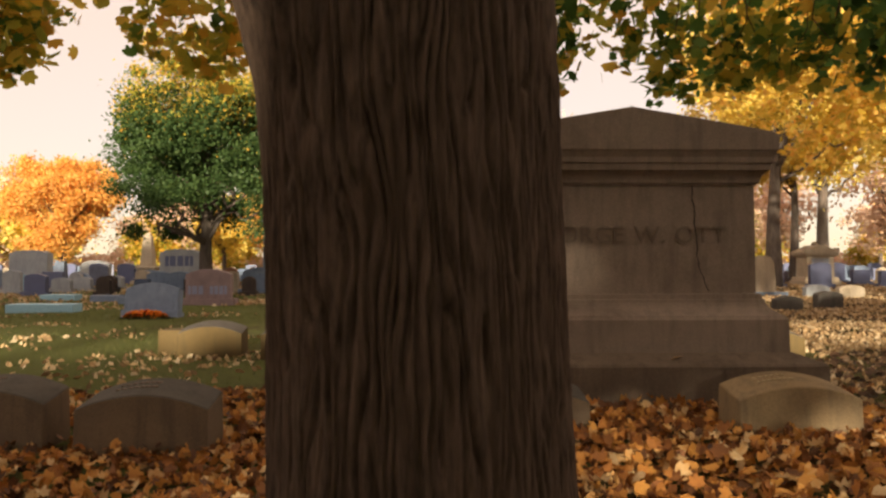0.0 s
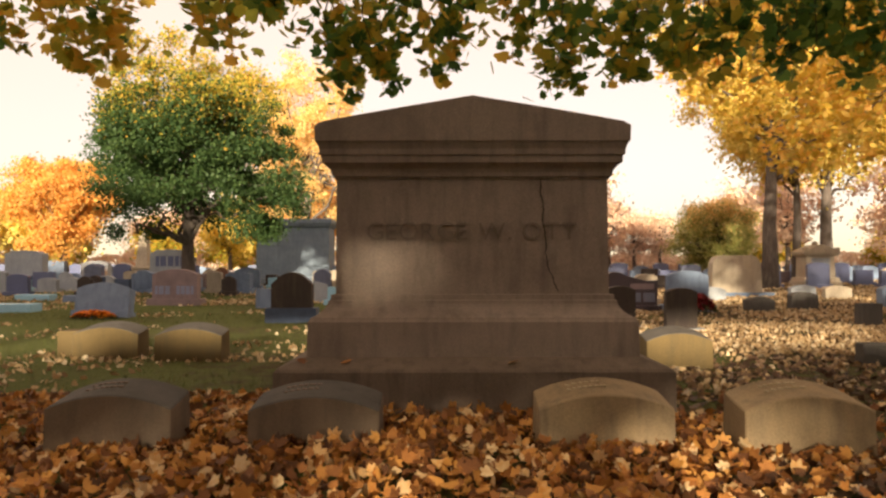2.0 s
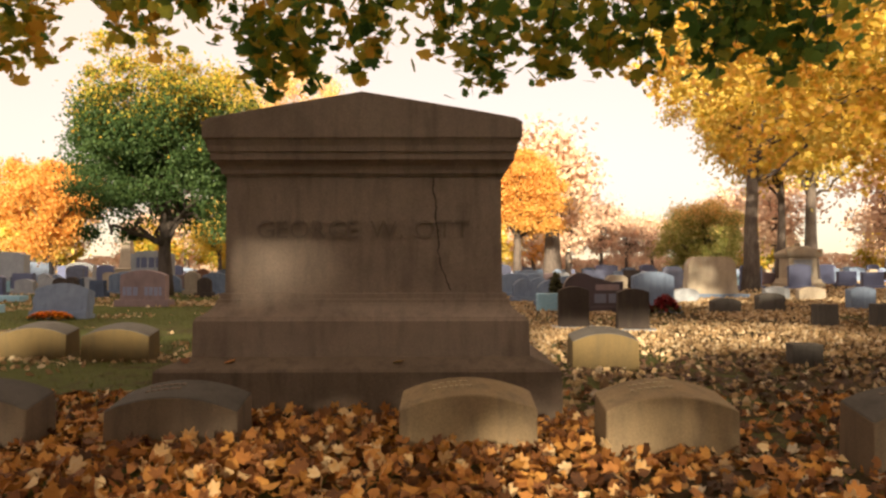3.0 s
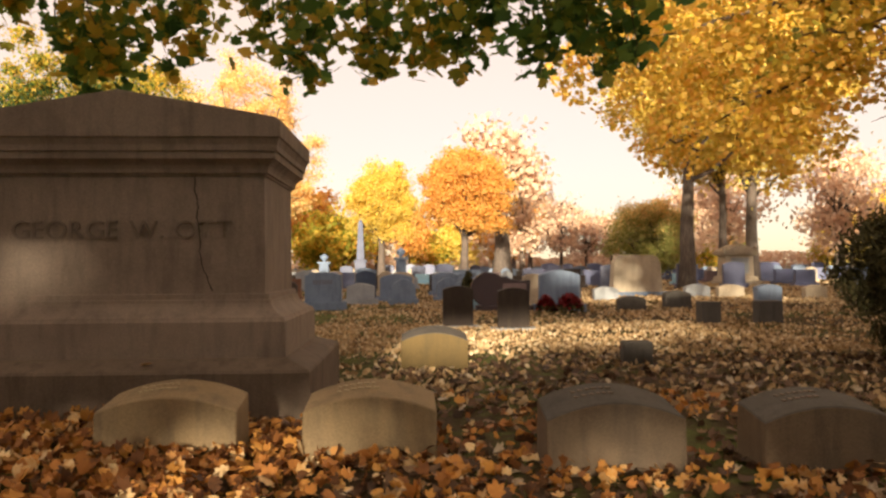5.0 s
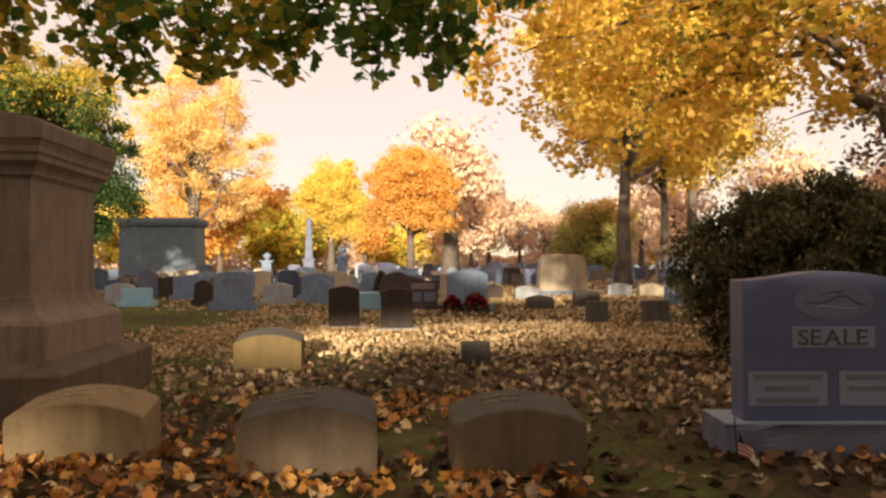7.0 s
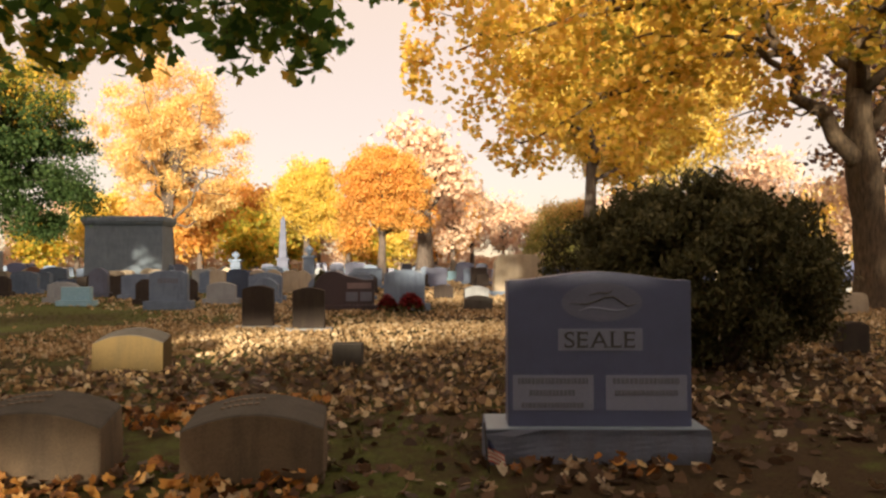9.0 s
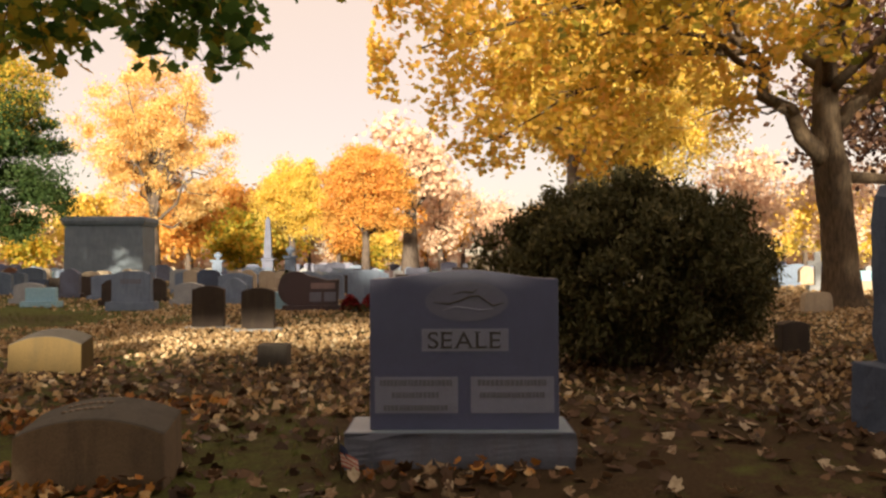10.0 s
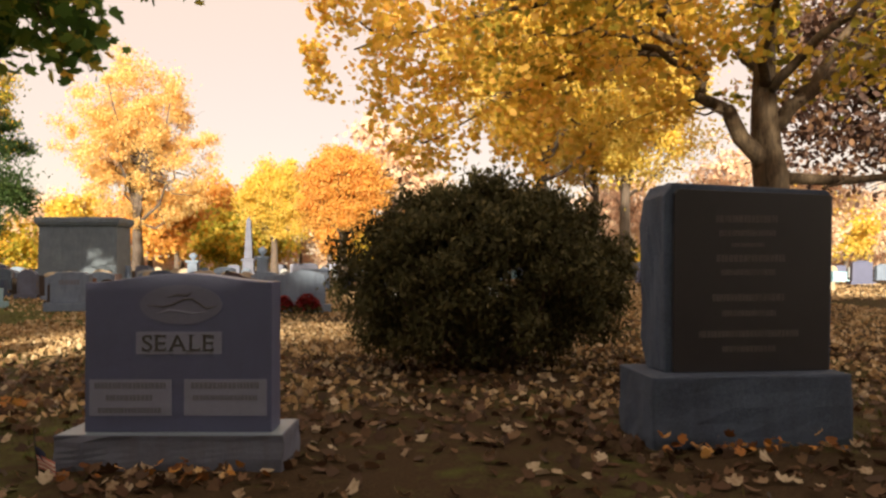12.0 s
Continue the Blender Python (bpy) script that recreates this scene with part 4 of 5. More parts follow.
def urn_pillar(x, y, h):
    ob = thing("urn_pillar", pose(x, y, 0), "grey stone pillar topped by a draped urn", "monument")
    part("base", stacked([(-0.05, 0.5, 0.5), (0.25, 0.5, 0.5), (0.27, 0.4, 0.4), (0.45, 0.38, 0.38)]), BLUE_GREY, ob)
    part("pillar", stacked([(0.448, 0.28, 0.28), (h * 0.68, 0.26, 0.26), (h * 0.69, 0.36, 0.36), (h * 0.75, 0.36, 0.36)]), BLUE_GREY, ob)
    part("urn", turned([(h * 0.748, 0.1), (h * 0.79, 0.08), (h * 0.85, 0.22), (h * 0.92, 0.24), (h * 0.95, 0.16), (h, 0.05)], 14), BLUE_GREY, ob, smooth=True)


urn_pillar(3.0, 38.0, 2.05)
urn_pillar(-1.5, 42.0, 1.8)


def scattered_stones():
    """The crowd of small stones that fills the far rows."""
    rnd = random.Random(21)
    kinds = []
    for w, h, o, mat in ((0.8, 0.85, low_round, BLUE_GREY), (0.6, 0.9, round_top, BLUE_GREY), (1.0, 0.8, flat_top, GREY_GRANITE), (0.55, 0.8, round_top, PALE), (0.9, 1.1, notched_top, GRANITE_ROUGH), (0.7, 0.7, flat_top, PURPLE), (1.1, 1.0, low_round, BLUE_GREY), (0.6, 0.6, flat_top, CHARCOAL), (0.7, 0.9, round_top, CREAM), (0.9, 0.6, flat_top, CYAN_PALE), (1.0, 1.2, low_round, GREY_GRANITE)):
        kinds.append(tablet(-60 + len(kinds) * 2.5, 66, w, h, 0.25, o, mat, "distant upright headstone of weathered stone", (w * 1.25, 0.45, 0.16), group="distant headstones"))
    for row in range(9):
        y = 34 + row * 4.3 + rnd.uniform(-0.4, 0.4)
        x = -16 - 0.75 * y + 8
        while x < 10 + 0.62 * y:
            x += rnd.uniform(1.3, 4.2)
            if abs(x + 7.05) < 3.0 and 38 < y < 45 or abs(x - 20.3) < 1.8 and abs(y - 36.8) < 2 or abs(x - 17) < 1.0 and abs(y - 36) < 1 or abs(x - 26) < 2 and y < 40:
                continue
            copy_thing(rnd.choice(kinds), pose(x, y + rnd.uniform(-0.8, 0.8), 0, rnd.uniform(-2, 2), rnd.uniform(-1.5, 1.5), rnd.uniform(-7, 7)))


scattered_stones()


def middle_rows():
    """Close rows of smaller stones between the lawn and the far crowd."""
    rnd = random.Random(57)
    taken = [(ob.matrix_basis.translation.x, ob.matrix_basis.translation.y) for ob in scene.objects if ob.parent is None and ob.type == "EMPTY"]
    kinds = []
    for w, h, o, mat in ((0.7, 0.72, round_top, BLUE_GREY), (0.9, 0.8, notched_top, BLUE_GREY), (0.5, 0.7, round_top, CHARCOAL), (0.8, 0.6, low_round, PALE), (0.55, 0.6, flat_top, DARK_ROUGH), (0.6, 0.85, notched_top, CREAM), (1.0, 0.85, low_round, BLUE_GREY), (0.75, 0.5, flat_top, CYAN_PALE)):
        kinds.append((w, h, o, mat))
    first = {}
    for y in (20.6, 22.6, 24.6, 27.0, 29.5, 32.0, 35.5):
        x = -0.62 * y - 1.0
        while x < 5.5:
            x += rnd.uniform(0.9, 2.3)
            yy = y + rnd.uniform(-0.5, 0.5)
            if any(abs(x - a) < 0.95 and abs(yy - b) < 1.3 for a, b in taken) or (x < -3.0 and y < 26):
                continue
            m = pose(x, yy, 0, rnd.uniform(-2, 2), rnd.uniform(-1.5, 1.5), rnd.uniform(-8, 8))
            w, h, o, mat = rnd.choice(kinds)
            if (w, h) in first:
                copy_thing(first[w, h], m)
            else:
                first[w, h] = tablet(x, yy, w, h, 0.24, o, mat, "upright weathered headstone in a close row", (w * 1.25, 0.42, 0.14), group="close rows of headstones")
            taken.append((x, yy))


middle_rows()


# ---- flowers ----
def flowers(x, y, w, h, d, mat, label, n, size, seed):
    rng = np.random.default_rng(seed)
    ob = thing("flower_bunch", pose(x, y, 0), label, "flowers")
    a, r = rng.uniform(0, 2 * np.pi, n), np.sqrt(rng.uniform(0, 1, n))
    p = np.stack([r * np.cos(a) * w / 2, r * np.sin(a) * d / 2, 0.04 + h * np.sqrt(np.clip(1 - r * r, 0, 1)) * rng.uniform(0.6, 1, n)], 1)
    leaves("bloom_mass", rng, p, size, KITE, 0.5, mat, ob)
    q = p * np.array([1.05, 1.05, 0.6])
    leaves("foliage", rng, q, size * 1.1, KITE, 0.7, YEW_LEAF, ob)


flowers(7.32, 16.9, 0.62, 0.40, 0.5, FLOWER_RED, "rounded bunch of dark red flowers before a headstone", 500, 0.045, 3)
flowers(6.78, 17.0, 0.45, 0.36, 0.4, FLOWER_RED, "bunch of dark red flowers before a headstone", 300, 0.045, 4)
flowers(-5.95, 15.2, 0.9, 0.14, 0.3, FLOWER_ORANGE, "row of orange and red flowers before a pale stone", 500, 0.045, 5)
flowers(5.1, 18.9, 0.4, 0.9, 0.4, YEW_LEAF, "small dark green plant by a pale marker", 400, 0.07, 6)


# ---- the great trunk beside the path ----
def great_maple():
    ob = thing("maple_tree", pose(-0.120, 1.66, 0), "big maple with dark furrowed bark and hanging green and yellow leaves", "tree")
    bm = bmesh.new()
    sides, rows, top = 660, 230, 4.6
    grid = []
    for j in range(rows + 1):
        z = -0.08 + (top + 0.08) * j / rows
        flare = 0.09 * math.exp(-max(z, 0) / 0.28)
        line = []
        for i in range(sides):
            a = 2 * math.pi * i / sides
            r = 0.366 - 0.010 * z + flare * (1 + 0.4 * math.sin(5 * a + 1)) + 0.012 * math.sin(3 * a + z)
            swell = math.exp(-((z - 2.0) / 0.34) ** 2) * max(0.0, math.cos(a - radians(205))) ** 3
            r += 0.11 * swell
            warp = noise.noise(Vector((math.cos(a) * 2.2, math.sin(a) * 2.2, z * 1.6)))
            warp2 = noise.noise(Vector((math.cos(a) * 9, math.sin(a) * 9, z * 4.5)))
            wave = abs(math.sin(math.pi * (84 * a / (2 * math.pi) + 2.2 * warp + 1.25 * warp2)))
            wide = abs(math.sin(math.pi * (29 * a / (2 * math.pi) + 1.5 * warp - 0.9 * warp2)))
            broken = 0.6 + 0.7 * noise.noise(Vector((math.cos(a) * 20, math.sin(a) * 20, z * 9)))
            small = noise.noise(Vector((math.cos(a) * 34, math.sin(a) * 34, z * 14)))
            r += -0.023 * max(0.2, broken) * (1 - wave) ** 1.4 - 0.005 * (1 - wide) ** 2 + 0.005 * small
            line.append(bm.verts.new((r * math.cos(a) - 0.03 * (z - 1.0), r * math.sin(a), z)))
        grid.append(line)
    for a, b in zip(grid, grid[1:]):
        for i in range(sides):
            bm.faces.new((a[i], a[(i + 1) % sides], b[(i + 1) % sides], b[i]))
    bm.faces.new(grid[-1])
    part("trunk", bm, BARK, ob, smooth=True)
    rnd, rng = random.Random(12), np.random.default_rng(12)
    bm = bmesh.new()
    tips = [(-3.6, 3.2, 6.0), (-1.2, 6.2, 5.4), (2.2, 6.0, 5.2), (5.0, 5.6, 5.0), (6.2, 4.6, 5.6), (0.6, 4.2, 6.6), (-3.0, -2.5, 6.5), (2.8, -3.2, 6.6), (-4.5, 0.5, 6.0)]
    for t in tips:
        add_limb(bm, bowed(rnd, (-0.05, 0, 4.2 + rnd.uniform(0, 0.3)), t, 9, 0.35, 0.6), [0.16 * (1 - 0.85 * i / 9) for i in range(10)], 9)
    part("branchwork", bm, BARK, ob, smooth=True)
    # hanging sprays: x and lowest height of each, from the far side of the crown
    sprays = [(-4.52, 3.09), (-4.22, 3.28), (-2.7, 3.21), (-2.15, 3.06), (-0.94, 3.3), (-0.4, 3.6), (0.37, 2.81), (0.82, 2.84), (1.54, 2.96), (2.27, 3.2), (2.69, 2.79), (2.78, 2.81), (3.44, 3.0), (3.47, 2.96), (4.0, 2.99), (4.29, 2.96), (4.5, 3.17), (5.13, 3.06), (5.22, 3.02), (5.49, 3.43), (5.76, 3.06), (5.94, 2.92), (6.16, 3.02), (6.66, 3.78), (6.97, 3.76), (-4.6, 3.0), (-5.5, 3.1)]
    bm = bmesh.new()
    spots = {"green": [], "olive": []}
    for x, low in sprays:
        for k in range(3):
            yy = 7.6 - 1.72 + rnd.uniform(-0.3, 0.4) + 0.3 * k
            tip = Vector((x + rnd.uniform(-0.1, 0.1), yy, low + 0.09 + 0.22 * k * rnd.random() + 0.04 * k))
            head = tip + Vector((rnd.uniform(-0.5, 0.3), rnd.uniform(-0.9, -0.2), rnd.uniform(1.2, 1.7)))
            line = bowed(rnd, head, tip, 6, 0.1, 0.05)
            add_limb(bm, line, [0.012, 0.010, 0.008, 0.007, 0.005, 0.004, 0.002], 5)
            for i in range(92 if x < 2.0 else 50):
                f = rnd.random() ** 0.8
                p = head.lerp(tip, f)
                w = 0.10 + (0.34 if x < 2.0 else 0.24) * (1 - f)
                p += Vector((rnd.gauss(0, w), rnd.gauss(0, w), rnd.gauss(0, 0.07)))
                kind = "olive" if rnd.random() < (0.85 if x < -0.8 else 0.5 if x < 4.4 else 0.1) else "green"
                spots[kind].append(tuple(p))
    tagged(part("twig_spray", bm, BARK, ob, smooth=True), kind="stuff")
    for i in range(14000):
        x, y = rnd.uniform(-7.0, 6.9), rnd.uniform(-7.5, 7.2)
        if (x + 0.2) ** 2 / 50 + y * y / 55 > 1 + 0.25 * noise.noise(Vector((x * 0.7, y * 0.7, 2))):
            continue
        n0 = noise.noise(Vector((x * 0.9, y * 0.9, 0)))
        z = 3.95 + 0.45 * n0 + (0.5 if y < 1.5 else 0.0) + rnd.random() ** 1.3 * 2.2
        if noise.noise(Vector((x * 1.3, y * 1.3, z * 1.3))) < (0.36 if x > 2.0 else -0.04):
            continue
        kind = "olive" if rnd.random() < (0.8 if x < -0.8 else 0.5 if x < 4.4 else 0.12) else "green"
        spots[kind].append((x, y, z))
    a = leaves("green_leaves", rng, np.array(spots["green"]), 0.094, MAPLE, 0.75, GREEN_LEAF, ob)
    b = leaves("yellow_leaves", rng, np.array(spots["olive"]), 0.094, MAPLE, 0.75, OLIVE_LEAF, ob)
    a["label"], b["label"] = "green maple leaves", "turning olive and yellow maple leaves"


great_maple()

# ---- trees ----
tree("green_tree", pose(-8.6, 28.2, 0), 3, 0.26, 1.7, (5.5, 5.3, 4.3), TREE_GREEN, BARK_FAR, "round green maple with low branches, yellower at the top", 120000, 0.062, 300, 0.46, 0.3, 30, twigs=False, top_leaf=OLIVE_LEAF)
tree("yellow_tree", pose(16.65, 34.0, 0), 5, 0.34, 5.0, (10.9, 7.0, 5.6), YELLOW_LEAF, BARK_FAR, "tall golden yellow maple with straight grey trunk", 120000, 0.085, 300, 0.6, 0.3, 24, lean=(2.4, 0))


def big_maple():
    m = pose(18.8, 17.0, 0)
    ob = thing("spreading_maple", m, "spreading maple with forked trunk and thinning yellow-olive leaves", "tree")
    rnd, rng = random.Random(77), np.random.default_rng(77)
    bm = bmesh.new()
    add_limb(bm, [Vector(p) for p in ((0.05, 0, -0.1), (0, 0, 0.25), (-0.02, 0, 1.0), (-0.1, 0, 2.2), (-0.22, 0, 3.3), (-0.3, 0, 3.9), (-0.35, 0, 5.2), (-0.2, 0.1, 7.2), (0.1, 0, 9.5))], [0.66, 0.49, 0.41, 0.38, 0.42, 0.36, 0.28, 0.2, 0.1], 20)
    bm = roughened(bm, 0.03, 3, 1)
    part("trunk", bm, BARK_BIG, ob, smooth=True)
    limbs = [((-0.25, 0, 3.3), (-3.7, -0.4, 8.4), 0.25, -0.3), ((-2.3, -0.3, 6.2), (-7.4, -1.2, 7.0), 0.12, 0.5), ((-2.9, -0.3, 7.0), (-8.6, -1.6, 8.6), 0.13, 0.4), ((-1.9, -0.2, 5.6), (-6.3, -2.2, 5.9), 0.10, 0.45),
             ((-0.3, 0, 4.3), (2.4, -0.6, 8.2), 0.22, -0.3), ((-0.15, 0, 3.2), (5.6, 0.6, 4.1), 0.17, -0.35), ((0.4, -0.1, 5.2), (5.5, -1.0, 7.6), 0.13, 0.3), ((-0.3, 0, 5.8), (-3.0, 2.6, 9.2), 0.15, 0.2),
             ((-0.2, 0, 6.6), (1.5, 3.0, 9.6), 0.14, 0.2), ((-0.3, 0, 5.2), (0.8, -4.6, 7.4), 0.14, 0.3), ((-0.3, 0, 5.4), (-2.8, -5.0, 7.2), 0.14, 0.3),
             ((-3.0, -0.3, 7.2), (-10.4, -0.5, 6.0), 0.10, 0.5), ((-2.3, -0.3, 6.2), (-8.2, 0.4, 4.3), 0.09, 0.5)]
    for a, e, r0, lift in limbs:
        bm = bmesh.new()
        path = bowed(rnd, a, e, 9, 0.22, lift)
        add_limb(bm, path, [r0 * (1 - 0.8 * i / 9) for i in range(10)], 10)
        limb = part("limb", bm, BARK_BIG, ob, smooth=True)
        for _ in range(6):
            p = path[rnd.randrange(3, 10)]
            bm = bmesh.new()
            add_limb(bm, bowed(rnd, p, p + Vector((rnd.uniform(-1.8, 1.8), rnd.uniform(-1.8, 1.8), rnd.uniform(-0.8, 1.1))), 5, 0.18), [0.045, 0.037, 0.03, 0.022, 0.014, 0.006], 5)
            part("branch", bm, BARK_BIG, limb, smooth=True)
    spots = []
    while len(spots) < 9500:
        p = Vector((rnd.gauss(-2.2, 4.6), rnd.gauss(-1.2, 3.2), rnd.uniform(4.3, 10.5)))
        if (p.x + 0.8) ** 2 / 62 + (p.y + 1) ** 2 / 60 > 1 or noise.noise(p * 0.55) < (0.20 if p.x > -5.0 else -0.02) or noise.noise(p * 1.5) < -0.25:
            continue
        if p.z < 5.3 + 0.9 * noise.noise(Vector((p.x * 0.6, p.y * 0.6, 7))):
            continue
        spots.append(tuple(p))
    leaves("crown", rng, np.array(spots), 0.11, MAPLE, 0.8, SHADED_AMBER_LEAF, ob)
    skirt = []                                           # the long boughs hang low on the open side
    while len(skirt) < 11000:
        x, y = rnd.uniform(-11.6, -1.2), rnd.gauss(-0.3, 1.9)
        low = 3.25 + 0.85 * max(0.0, -8.9 - x) + 0.7 * max(0.0, x + 5.0) + 0.9 * noise.noise(Vector((x * 0.8, y * 0.8, 1))) + 0.12 * y * y
        p = Vector((x, y, low + (8.8 - low) * rnd.random() ** 1.25))
        if noise.noise(p * 0.9) < (0.22 if x > -4.6 else 0.05) or noise.noise(p * 2.1) < -0.15:
            continue
        skirt.append(tuple(p))
    leaves("low_crown", rng, np.array(skirt), 0.094, MAPLE, 0.8, SUNLIT_GOLD_LEAF, ob)["label"] = "golden leaves on low hanging boughs, sunlight in their colour"


big_maple()
tree("oak_tree", pose(31.0, 28.0, 0), 9, 0.4, 3.4, (8.6, 7.4, 5.2), PLUM_LEAF, BARK_FAR, "thin oak with purplish brown leaves and long bare limbs", 11000, 0.17, 90, 1.1, 0.3, 22)
tree("orange_tree", pose(6.8, 44.5, 0), 11, 0.28, 2.2, (5.6, 3.3, 3.3), ORANGE_LEAF, BARK_FAR, "bright orange maple with rounded crown", 60000, 0.082, 170, 0.45, 0.3, 16)
tree("orange_tree", pose(1.2, 55.0, 0), 12, 0.3, 2.8, (5.9, 3.1, 3.3), YELLOW_LEAF, BARK_FAR, "yellow and orange maple with a pale crown", 50000, 0.085, 150, 0.5, 0.3, 16)
tree("orange_tree", pose(-9.7, 58.0, 0), 13, 0.42, 4.0, (10.4, 6.4, 8.4), HAZED_ORANGE_LEAF, BARK_FAR, "tall thinning pale orange tree with upright limbs", 64000, 0.09, 230, 0.6, 0.15, 40)
tree("orange_tree", pose(-24.0, 48.0, 0), 14, 0.3, 2.0, (5.2, 4.2, 4.4), ORANGE_LEAF, BARK_FAR, "glowing orange maple with feathery top", 44000, 0.095, 120, 0.6, 0.25, 18)
tree("yellow_tree", pose(21.9, 42.0, 0), 15, 0.26, 5.0, (10.0, 4.2, 5.0), YELLOW_LEAF, BARK_FAR, "slim yellow tree with pale trunk", 24000, 0.125, 60, 1.0, 0.3, 12)
tree("yellow_tree", pose(23.9, 42.5, 0), 16, 0.38, 4.5, (10.0, 5.2, 5.0), YELLOW_LEAF, BARK_FAR, "old yellow tree with pale trunk", 28000, 0.125, 70, 1.0, 0.3, 14)
tree("low_tree", pose(20.3, 50.0, 0), 19, 0.22, 1.0, (3.2, 3.3, 2.9), OLIVE_GREEN, BARK_FAR, "low round tree, green below and pale orange above", 36000, 0.085, 110, 0.5, 0.3, 16, top_leaf=HAZED_ORANGE_LEAF)
tree("bare_trunk_tree", pose(9.8, 50.0, 0), 17, 0.62, 4.0, (8.0, 3.0, 4.0), HAZED_RUST_LEAF, BARK_FAR, "thick grey trunk with few rust leaves", 2500, 0.24, 50, 0.9, 0.2, 20)


def round_bush():
    ob = thing("yew_bush", pose(10.1, 7.95, 0), "large rounded dark green yew bush with ragged foot", "bush")
    rnd, rng = random.Random(31), np.random.default_rng(31)
    for _ in range(34):
        bm = bmesh.new()
        a, r = rnd.uniform(0, 6.28), rnd.uniform(0.5, 1.4)
        add_limb(bm, bowed(rnd, (0.25 * math.cos(a), 0.25 * math.sin(a), -0.05), (r * math.cos(a), r * 0.75 * math.sin(a), rnd.uniform(0.6, 1.7)), 5, 0.12), [0.035, 0.03, 0.025, 0.02, 0.012, 0.006], 6)
        part("stem", bm, BARK, ob, smooth=True)
    cs = []
    while len(cs) < 560:
        d = Vector((rnd.gauss(0, 1), rnd.gauss(0, 1), rnd.gauss(0.25, 1))).normalized()
        r = 0.25 + 0.71 * rnd.random() ** 0.45
        b = 1 + 0.16 * noise.noise(d * 2.2) + 0.10 * noise.noise(d * 5)
        p = Vector((d.x * 1.66 * r * b, d.y * 1.15 * r * b, 0.95 + d.z * 1.10 * r * b))
        if p.z < 0.16 + 0.75 * max(0.0, math.hypot(p.x / 1.66, p.y / 1.15) - 0.62) + 0.1 * noise.noise(p * 3):
            continue
        cs.append((tuple(p), tuple(d)))
    c = np.array([q[0] for q in cs])
    pick = rng.integers(0, len(c), 70000)
    spot = c[pick] + rng.normal(0, 0.075, (70000, 3))
    spot = spot[spot[:, 2] > 0.06]
    leaves("foliage", rng, spot, 0.034, np.array([(0, 1.3), (0.42, 0.2), (0, -1.0), (-0.42, 0.2)]), 1.0, YEW_LEAF, ob)


round_bush()


# ---- woods of the far edge ----
def far_woods():
    rnd = random.Random(41)
    protos = [
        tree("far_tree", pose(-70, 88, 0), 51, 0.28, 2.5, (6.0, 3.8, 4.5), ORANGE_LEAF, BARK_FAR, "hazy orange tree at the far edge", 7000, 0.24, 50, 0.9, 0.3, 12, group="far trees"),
        tree("far_tree", pose(-62, 92, 0), 52, 0.28, 2.5, (6.6, 4.2, 5.2), HAZED_RUST_LEAF, BARK_FAR, "pinkish brown half-bare tree at the far edge", 3200, 0.22, 50, 1.0, 0.2, 22, group="far trees"),
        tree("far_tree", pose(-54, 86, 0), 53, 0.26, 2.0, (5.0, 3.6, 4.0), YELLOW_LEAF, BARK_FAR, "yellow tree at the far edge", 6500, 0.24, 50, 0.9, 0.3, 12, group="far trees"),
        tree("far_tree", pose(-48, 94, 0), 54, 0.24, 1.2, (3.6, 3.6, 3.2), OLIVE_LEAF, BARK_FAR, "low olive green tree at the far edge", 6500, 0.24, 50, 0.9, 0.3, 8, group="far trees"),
    ]
    for i in range(46):
        x = -72 + i * 3.7 + rnd.uniform(-1.5, 1.5)
        y = 84 + rnd.uniform(-7, 16)
        p = rnd.choices(protos, (2, 8, 1, 1) if x > 8 else (4, 4, 2, 2))[0]
        s = rnd.uniform(0.8, 1.25)
        t = copy_thing(p, pose(x, y, 0, 0, 0, rnd.uniform(0, 360)))
        t.scale = (s, s, s * rnd.uniform(0.85, 1.0))
    for x, y, k, s in ((13.0, 62, 1, 0.85), (37, 55, 1, 1.0), (31, 62, 1, 0.9), (46, 58, 2, 0.8), (-20, 72, 2, 0.9), (-31, 58, 2, 0.9), (-36, 52, 0, 0.8), (36, 42, 1, 0.7), (-4.5, 66, 3, 0.9)):
        t = copy_thing(protos[k], pose(x, y, 0, 0, 0, rnd.uniform(0, 360)))
        t.scale = (s, s, s)


far_woods()


def far_scrub():
    """Low brushwood that closes the view under the far trees."""
    rng = np.random.default_rng(44)
    n = 46000
    x = rng.uniform(-95, 110, n)
    top = np.array([2.6 + 1.6 * noise.noise(Vector((v * 0.11, 2, 0))) + 0.8 * noise.noise(Vector((v * 0.5, 5, 0))) for v in x])
    spot = np.stack([x, 103 + rng.normal(0, 1.5, n), 0.05 + top * rng.uniform(0, 1, n) ** 0.8], 1)
    tagged(leaves("far_scrub", rng, spot, 0.22, KITE, 0.9, HAZED_RUST_LEAF), "pinkish brown brushwood along the far edge", "brushwood", kind="stuff")


far_scrub()


